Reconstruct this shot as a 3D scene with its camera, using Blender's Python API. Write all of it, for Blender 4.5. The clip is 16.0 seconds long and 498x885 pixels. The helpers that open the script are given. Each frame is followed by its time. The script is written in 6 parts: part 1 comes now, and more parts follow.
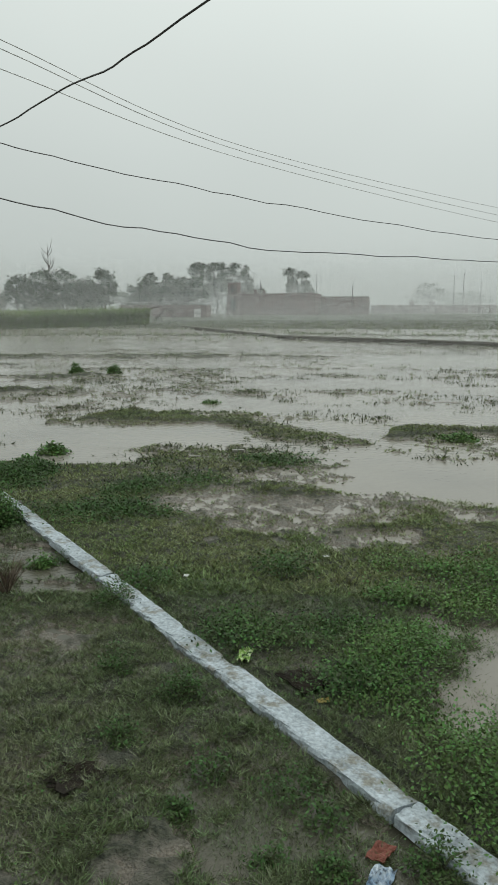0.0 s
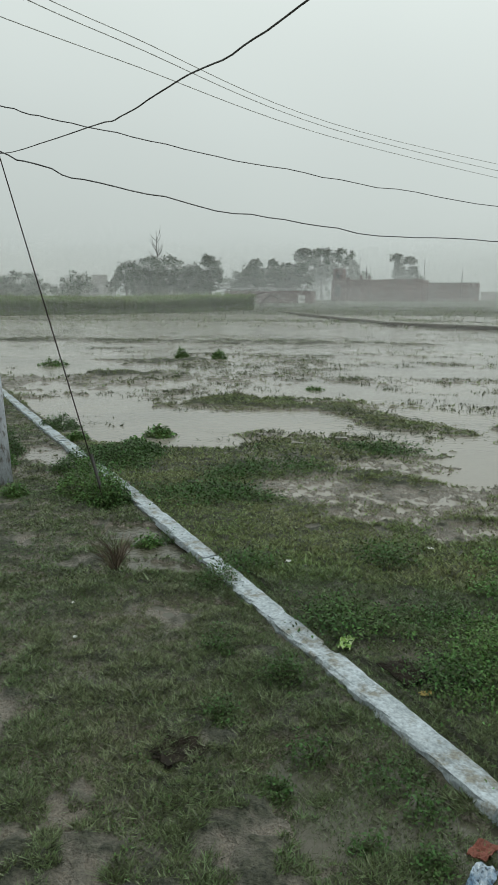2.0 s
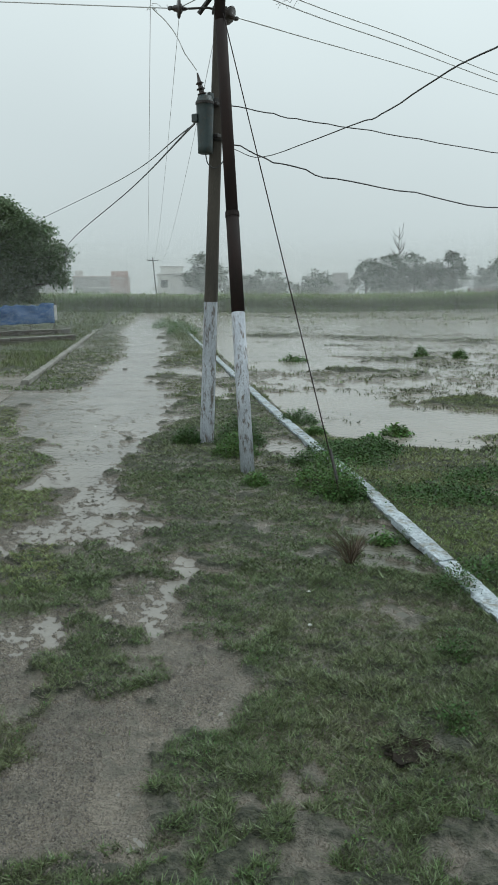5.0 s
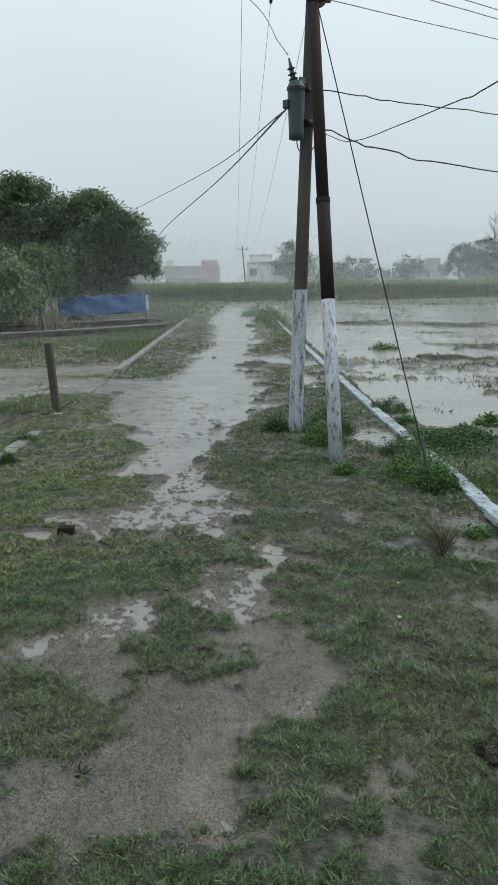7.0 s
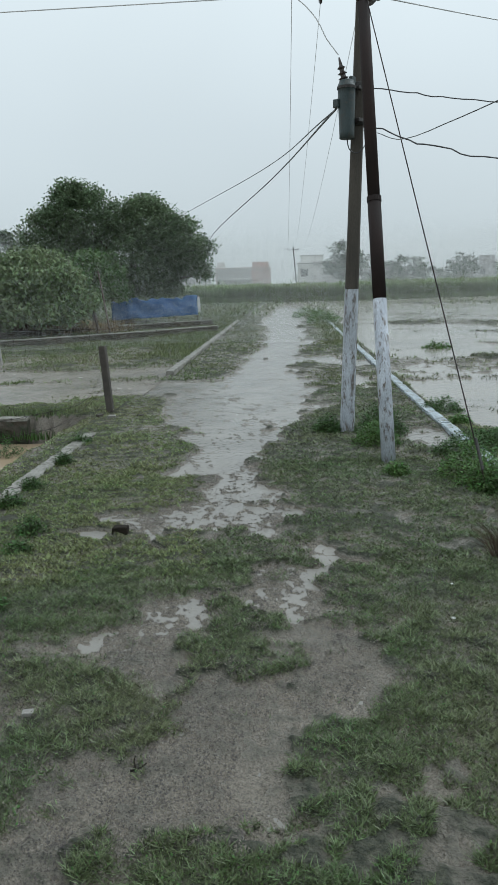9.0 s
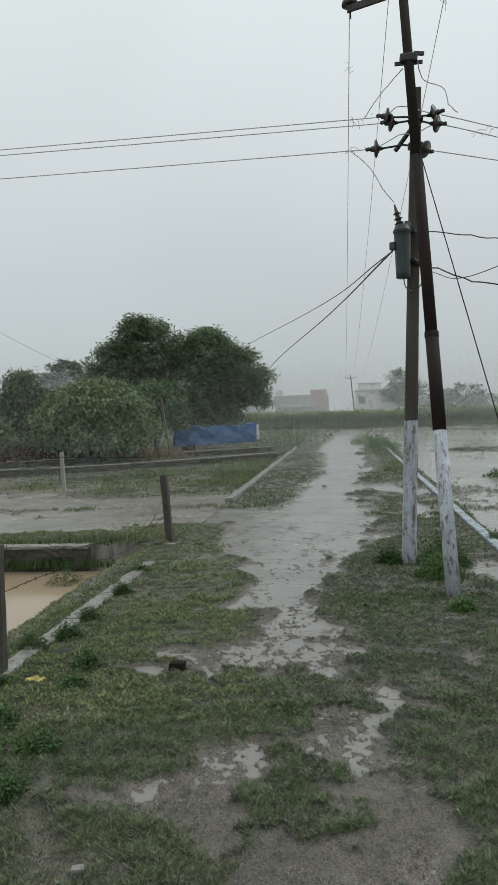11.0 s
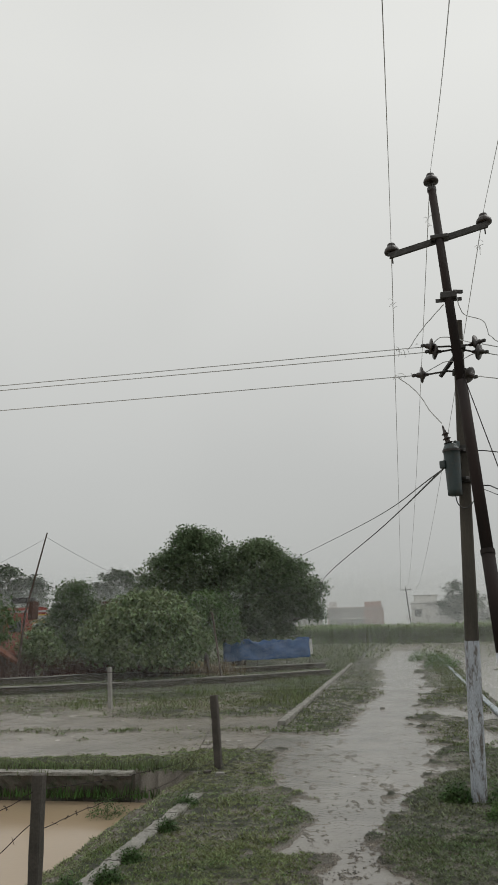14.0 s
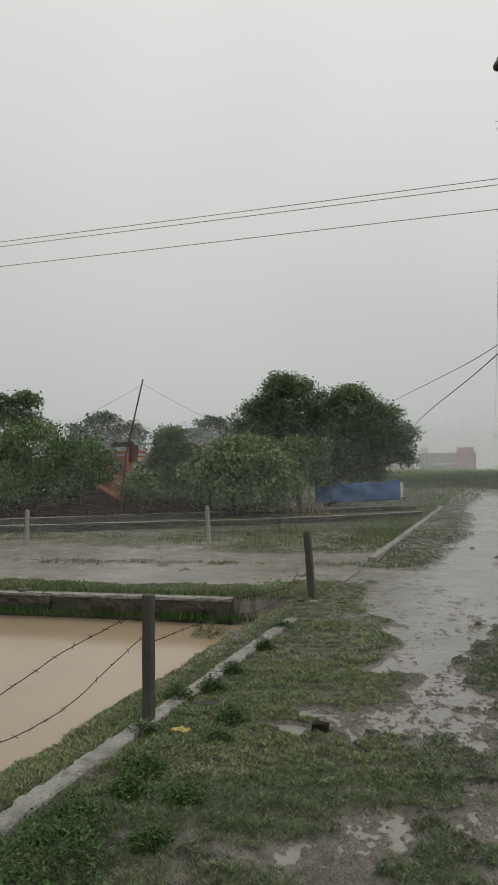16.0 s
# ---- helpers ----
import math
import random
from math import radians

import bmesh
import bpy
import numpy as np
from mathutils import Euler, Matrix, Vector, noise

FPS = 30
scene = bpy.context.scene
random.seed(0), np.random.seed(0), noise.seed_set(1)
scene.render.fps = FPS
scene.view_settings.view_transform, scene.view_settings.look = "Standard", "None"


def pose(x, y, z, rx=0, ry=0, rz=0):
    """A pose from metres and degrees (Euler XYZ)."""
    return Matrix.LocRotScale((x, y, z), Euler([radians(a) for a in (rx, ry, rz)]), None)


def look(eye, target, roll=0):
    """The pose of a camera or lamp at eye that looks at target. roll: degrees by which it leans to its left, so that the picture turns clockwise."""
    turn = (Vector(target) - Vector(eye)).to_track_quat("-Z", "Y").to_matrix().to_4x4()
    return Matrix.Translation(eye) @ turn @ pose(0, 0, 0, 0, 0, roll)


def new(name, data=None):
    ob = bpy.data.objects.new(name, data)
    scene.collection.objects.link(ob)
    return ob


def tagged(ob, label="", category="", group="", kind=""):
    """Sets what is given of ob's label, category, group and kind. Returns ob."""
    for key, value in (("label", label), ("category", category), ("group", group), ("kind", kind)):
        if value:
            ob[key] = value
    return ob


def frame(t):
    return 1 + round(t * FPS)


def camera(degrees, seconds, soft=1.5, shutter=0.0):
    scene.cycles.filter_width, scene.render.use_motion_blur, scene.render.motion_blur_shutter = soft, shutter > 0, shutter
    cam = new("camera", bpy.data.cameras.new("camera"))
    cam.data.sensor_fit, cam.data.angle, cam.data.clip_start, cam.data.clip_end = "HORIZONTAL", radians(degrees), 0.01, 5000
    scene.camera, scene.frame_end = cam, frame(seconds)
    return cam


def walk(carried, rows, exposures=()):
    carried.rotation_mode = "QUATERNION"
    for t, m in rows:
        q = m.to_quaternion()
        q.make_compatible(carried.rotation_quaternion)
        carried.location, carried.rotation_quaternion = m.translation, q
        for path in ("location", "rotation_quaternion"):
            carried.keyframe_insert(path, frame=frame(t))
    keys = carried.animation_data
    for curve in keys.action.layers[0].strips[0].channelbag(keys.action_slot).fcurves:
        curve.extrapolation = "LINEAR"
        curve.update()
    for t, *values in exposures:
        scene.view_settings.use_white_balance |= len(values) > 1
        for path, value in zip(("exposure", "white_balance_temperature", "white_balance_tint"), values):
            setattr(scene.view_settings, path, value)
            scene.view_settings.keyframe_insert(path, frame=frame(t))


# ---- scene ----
cam = camera(35.4, 16.0, soft=1.1)
PATH = [
    (0, (0.013, -0.006, 2.417), (-0.263, 1.946, 2.081), -0.1),
    (0.5, (0.007, -0.006, 2.411), (-0.32, 1.935, 2.059), -0.1),
    (1, (-0.002, -0.007, 2.412), (-0.388, 1.92, 2.04), 0.1),
    (1.5, (-0.015, -0.016, 2.418), (-0.473, 1.894, 2.041), 0.2),
    (2, (-0.026, -0.032, 2.422), (-0.552, 1.861, 2.052), 0.1),
    (2.5, (-0.031, -0.043, 2.426), (-0.628, 1.83, 2.063), -0.1),
    (3, (-0.043, -0.05, 2.422), (-0.714, 1.798, 2.055), 0.2),
    (3.5, (-0.07, -0.081, 2.43), (-0.841, 1.725, 2.048), 0.6),
    (4, (-0.082, -0.081, 2.422), (-0.963, 1.672, 2.03), 0.4),
    (4.5, (-0.097, -0.077, 2.409), (-1.063, 1.631, 2.022), 0.0),
    (5, (-0.1, -0.098, 2.415), (-1.16, 1.556, 2.039), -0.0),
    (5.2, (-0.116, -0.1, 2.416), (-1.212, 1.528, 2.033), -0.1),
    (7.5, (-0.123, -0.087, 2.409), (-1.392, 1.404, 2.003), -1.2),
    (8, (-0.103, -0.098, 2.408), (-1.412, 1.358, 2.001), -1.7),
    (10.3, (-0.102, -0.109, 2.423), (-1.502, 1.273, 2.065), -1.9),
    (10.5, (-0.104, -0.109, 2.433), (-1.529, 1.26, 2.122), -1.8),
    (11, (-0.126, -0.114, 2.489), (-1.589, 1.248, 2.412), -1.9),
    (11.5, (-0.102, -0.136, 2.571), (-1.565, 1.207, 2.813), -1.8),
    (12, (-0.078, -0.161, 2.596), (-1.523, 1.149, 3.037), -1.5),
    (12.5, (-0.07, -0.167, 2.589), (-1.51, 1.126, 3.092), -1.5),
    (13, (-0.071, -0.172, 2.588), (-1.521, 1.107, 3.099), -1.6),
    (13.5, (-0.085, -0.168, 2.587), (-1.542, 1.104, 3.097), -1.7),
    (14, (-0.088, -0.172, 2.582), (-1.588, 1.069, 3.039), -1.4),
    (14.5, (-0.072, -0.181, 2.536), (-1.613, 1.059, 2.833), -1.5),
    (15, (-0.065, -0.186, 2.521), (-1.665, 1.007, 2.659), -1.5),
    (15.5, (-0.084, -0.202, 2.517), (-1.738, 0.919, 2.606), -1.0),
    (16, (-0.091, -0.207, 2.512), (-1.773, 0.872, 2.587), -0.9),
]
walk(cam, [(t, look(eye, target, roll)) for t, eye, target, roll in PATH],
     exposures=[(0.0, 0.25, 6350, 2), (2.5, 0.32, 6250, 1), (4.5, 0.42, 6000, 1), (7.5, 0.5, 5800, 4), (10.4, 0.45, 5800, 4), (11.0, 0.25, 6100, 6), (11.7, 0.07, 6550, 10), (14.0, 0.05, 6550, 10), (16.0, 0.14, 6550, 10)])

# ---- world and sun: an overcast, rainy sky ----
world = bpy.data.worlds.new("overcast_sky")
scene.world = world
world.use_nodes = True
wn, wl = world.node_tree.nodes, world.node_tree.links
bg = wn["Background"]
sky = wn.new("ShaderNodeTexSky")
sky.sky_type, sky.sun_disc = "NISHITA", False
sky.sun_elevation, sky.sun_rotation = radians(52), radians(20)
sky.dust_density, sky.air_density = 6.0, 1.0
grey = wn.new("ShaderNodeHueSaturation")
grey.inputs["Saturation"].default_value, grey.inputs["Value"].default_value = 0.1, 0.012
wl.new(sky.outputs[0], grey.inputs["Color"])
coord = wn.new("ShaderNodeTexCoord")
sep = wn.new("ShaderNodeSeparateXYZ")
wl.new(coord.outputs["Generated"], sep.inputs[0])
ramp = wn.new("ShaderNodeValToRGB")
ramp.color_ramp.elements[0].position, ramp.color_ramp.elements[0].color = 0.0, (0.395, 0.41, 0.40, 1)
ramp.color_ramp.elements[1].position, ramp.color_ramp.elements[1].color = 0.62, (0.68, 0.69, 0.67, 1)
e = ramp.color_ramp.elements.new(0.18)
e.color = (0.455, 0.468, 0.46, 1)
wl.new(sep.outputs["Z"], ramp.inputs[0])
cloud = wn.new("ShaderNodeTexNoise")
cloud.inputs["Scale"].default_value, cloud.inputs["Detail"].default_value = 1.6, 3
wl.new(coord.outputs["Generated"], cloud.inputs["Vector"])
cramp = wn.new("ShaderNodeMapRange")
cramp.inputs["From Min"].default_value, cramp.inputs["From Max"].default_value = 0.3, 0.7
cramp.inputs["To Min"].default_value, cramp.inputs["To Max"].default_value = 0.95, 1.06
wl.new(cloud.outputs["Fac"], cramp.inputs["Value"])
cmul = wn.new("ShaderNodeVectorMath")
cmul.operation = "SCALE"
wl.new(ramp.outputs[0], cmul.inputs[0])
wl.new(cramp.outputs[0], cmul.inputs["Scale"])
both = wn.new("ShaderNodeVectorMath")
both.operation = "ADD"
wl.new(cmul.outputs[0], both.inputs[0])
wl.new(grey.outputs[0], both.inputs[1])
wl.new(both.outputs[0], bg.inputs["Color"])
bg.inputs["Strength"].default_value = 1.0

sun = new("sun", bpy.data.lights.new("sun", "SUN"))
sun.data.energy, sun.data.angle, sun.data.color = 0.6, radians(40), (1.0, 0.98, 0.95)
sun.matrix_world = look((0, 0, 30), (-10, -18, 0))

# ---- materials ----


def mat(name, c1, c2, rough=0.8, scale=6.0, fine=60.0, bump=0.3, metal=0.0, island=0.0, c3=None, spec=0.5, dist=0.01, through_light=0.0, stretch=None, grain=0.22):
    """A surface with two scales of variation: c1 to c2 in patches, fine grain, c3 as stains."""
    m = bpy.data.materials.new(name)
    m.use_nodes = True
    n, l = m.node_tree.nodes, m.node_tree.links
    b = n["Principled BSDF"]
    tc = n.new("ShaderNodeTexCoord")
    src = tc.outputs["Object"]
    if stretch:
        mp = n.new("ShaderNodeMapping")
        mp.inputs["Scale"].default_value = stretch
        l.new(src, mp.inputs["Vector"])
        src = mp.outputs[0]
    big, small = n.new("ShaderNodeTexNoise"), n.new("ShaderNodeTexNoise")
    for node, s, d in ((big, scale, 4), (small, fine, 3)):
        node.inputs["Scale"].default_value, node.inputs["Detail"].default_value = s, d
        l.new(src, node.inputs["Vector"])
    r1 = n.new("ShaderNodeMapRange")
    r1.inputs["From Min"].default_value, r1.inputs["From Max"].default_value = 0.33, 0.67
    l.new(big.outputs["Fac"], r1.inputs["Value"])
    mix = n.new("ShaderNodeMix")
    mix.data_type = "RGBA"
    mix.inputs["A"].default_value, mix.inputs["B"].default_value = (*c1, 1), (*c2, 1)
    l.new(r1.outputs[0], mix.inputs["Factor"])
    out = mix.outputs["Result"]
    if c3:
        r3 = n.new("ShaderNodeMapRange")
        r3.inputs["From Min"].default_value, r3.inputs["From Max"].default_value = 0.5, 0.62
        third = n.new("ShaderNodeTexNoise")
        third.inputs["Scale"].default_value, third.inputs["Detail"].default_value = scale * 2.3, 8
        third.inputs["Roughness"].default_value = 0.7
        l.new(src, third.inputs["Vector"])
        l.new(third.outputs["Fac"], r3.inputs["Value"])
        mix3 = n.new("ShaderNodeMix")
        mix3.data_type = "RGBA"
        mix3.inputs["B"].default_value = (*c3, 1)
        l.new(out, mix3.inputs["A"])
        l.new(r3.outputs[0], mix3.inputs["Factor"])
        out = mix3.outputs["Result"]
    hsv = n.new("ShaderNodeHueSaturation")
    r2 = n.new("ShaderNodeMapRange")
    r2.inputs["From Min"].default_value, r2.inputs["From Max"].default_value = 0.3, 0.7
    r2.inputs["To Min"].default_value, r2.inputs["To Max"].default_value = 1 - grain, 1 + grain
    l.new(small.outputs["Fac"], r2.inputs["Value"])
    val = r2.outputs[0]
    if island:
        geo = n.new("ShaderNodeNewGeometry")
        ri = n.new("ShaderNodeMapRange")
        ri.inputs["To Min"].default_value, ri.inputs["To Max"].default_value = 1 - island, 1 + island
        l.new(geo.outputs["Random Per Island"], ri.inputs["Value"])
        mul = n.new("ShaderNodeMath")
        mul.operation = "MULTIPLY"
        l.new(val, mul.inputs[0])
        l.new(ri.outputs[0], mul.inputs[1])
        val = mul.outputs[0]
        rh = n.new("ShaderNodeMapRange")
        rh.inputs["To Min"].default_value, rh.inputs["To Max"].default_value = 0.5 - 0.06 * island, 0.5 + 0.03 * island
        l.new(geo.outputs["Random Per Island"], rh.inputs["Value"])
        l.new(rh.outputs[0], hsv.inputs["Hue"])
    l.new(val, hsv.inputs["Value"])
    l.new(out, hsv.inputs["Color"])
    l.new(hsv.outputs[0], b.inputs["Base Color"])
    rr = n.new("ShaderNodeMapRange")
    rr.inputs["To Min"].default_value, rr.inputs["To Max"].default_value = max(0.02, rough - 0.15), min(1, rough + 0.12)
    l.new(big.outputs["Fac"], rr.inputs["Value"])
    l.new(rr.outputs[0], b.inputs["Roughness"])
    b.inputs["Metallic"].default_value = metal
    b.inputs["Specular IOR Level"].default_value = spec
    if bump:
        bp = n.new("ShaderNodeBump")
        bp.inputs["Strength"].default_value, bp.inputs["Distance"].default_value = bump, dist
        l.new(small.outputs["Fac"], bp.inputs["Height"])
        l.new(bp.outputs[0], b.inputs["Normal"])
    if through_light:
        tr = n.new("ShaderNodeBsdfTranslucent")
        l.new(hsv.outputs[0], tr.inputs["Color"])
        ms = n.new("ShaderNodeMixShader")
        ms.inputs[0].default_value = through_light
        l.new(b.outputs[0], ms.inputs[1])
        l.new(tr.outputs[0], ms.inputs[2])
        l.new(ms.outputs[0], n["Material Output"].inputs["Surface"])
    return m


def water_mat(name, c1, c2, scale=0.5, rough=0.08, ripple=0.25, rscale=16.0):
    """Muddy water: an opaque silt colour under a smooth, rain-rippled surface."""
    m = bpy.data.materials.new(name)
    m.use_nodes = True
    n, l = m.node_tree.nodes, m.node_tree.links
    b = n["Principled BSDF"]
    tc = n.new("ShaderNodeTexCoord")
    silt, rip, broad = (n.new("ShaderNodeTexNoise") for _ in range(3))
    for node, s, d in ((silt, scale, 4), (rip, rscale, 2), (broad, 1.3, 2)):
        node.inputs["Scale"].default_value, node.inputs["Detail"].default_value = s, d
        l.new(tc.outputs["Object"], node.inputs["Vector"])
    mix = n.new("ShaderNodeMix")
    mix.data_type = "RGBA"
    mix.inputs["A"].default_value, mix.inputs["B"].default_value = (*c1, 1), (*c2, 1)
    r1 = n.new("ShaderNodeMapRange")
    r1.inputs["From Min"].default_value, r1.inputs["From Max"].default_value = 0.35, 0.65
    l.new(silt.outputs["Fac"], r1.inputs["Value"])
    l.new(r1.outputs[0], mix.inputs["Factor"])
    l.new(mix.outputs["Result"], b.inputs["Base Color"])
    rr = n.new("ShaderNodeMapRange")
    rr.inputs["To Min"].default_value, rr.inputs["To Max"].default_value = rough * 0.6, rough * 2.2
    l.new(broad.outputs["Fac"], rr.inputs["Value"])
    l.new(rr.outputs[0], b.inputs["Roughness"])
    b.inputs["IOR"].default_value = 1.33
    bp = n.new("ShaderNodeBump")
    bp.inputs["Strength"].default_value, bp.inputs["Distance"].default_value = ripple, 0.012
    l.new(rip.outputs["Fac"], bp.inputs["Height"])
    l.new(bp.outputs[0], b.inputs["Normal"])
    return m


def ground_mat():
    """Wet soil: smooth silty mud at the water line, clods and a thin green growth on what stands higher."""
    m = mat("wet_soil", (0.2, 0.175, 0.142), (0.14, 0.126, 0.102), 0.17, 1.3, 75, 1.0, c3=(0.165, 0.147, 0.12), dist=0.03, grain=0.4)
    n, l = m.node_tree.nodes, m.node_tree.links
    b = n["Principled BSDF"]
    geo, sp, tc = n.new("ShaderNodeNewGeometry"), n.new("ShaderNodeSeparateXYZ"), n.new("ShaderNodeTexCoord")
    l.new(geo.outputs["Position"], sp.inputs[0])
    nz = n.new("ShaderNodeTexNoise")
    nz.inputs["Scale"].default_value, nz.inputs["Detail"].default_value = 7.0, 6
    l.new(tc.outputs["Object"], nz.inputs["Vector"])
    add = n.new("ShaderNodeMath")
    add.operation = "MULTIPLY_ADD"
    add.inputs[1].default_value = 0.05
    l.new(nz.outputs["Fac"], add.inputs[0])
    l.new(sp.outputs["Z"], add.inputs[2])
    mr = n.new("ShaderNodeMapRange")
    mr.inputs["From Min"].default_value, mr.inputs["From Max"].default_value = 0.012, 0.042
    l.new(add.outputs[0], mr.inputs["Value"])
    mix = n.new("ShaderNodeMix")
    mix.data_type = "RGBA"
    old = b.inputs["Base Color"].links[0].from_socket
    l.new(old, mix.inputs["A"])
    green = n.new("ShaderNodeValToRGB")
    green.color_ramp.elements[0].position, green.color_ramp.elements[0].color = 0.35, (0.022, 0.026, 0.016, 1)
    green.color_ramp.elements[1].position, green.color_ramp.elements[1].color = 0.7, (0.085, 0.088, 0.06, 1)
    n2 = n.new("ShaderNodeTexNoise")
    n2.inputs["Scale"].default_value, n2.inputs["Detail"].default_value = 38.0, 4
    l.new(tc.outputs["Object"], n2.inputs["Vector"])
    l.new(n2.outputs["Fac"], green.inputs[0])
    l.new(green.outputs[0], mix.inputs["B"])
    l.new(mr.outputs[0], mix.inputs["Factor"])
    l.new(mix.outputs["Result"], b.inputs["Base Color"])
    gloss = n.new("ShaderNodeMix")
    gloss.inputs["B"].default_value = 0.85
    l.new(b.inputs["Roughness"].links[0].from_socket, gloss.inputs["A"])
    l.new(mr.outputs[0], gloss.inputs["Factor"])
    l.new(gloss.outputs["Result"], b.inputs["Roughness"])
    return m


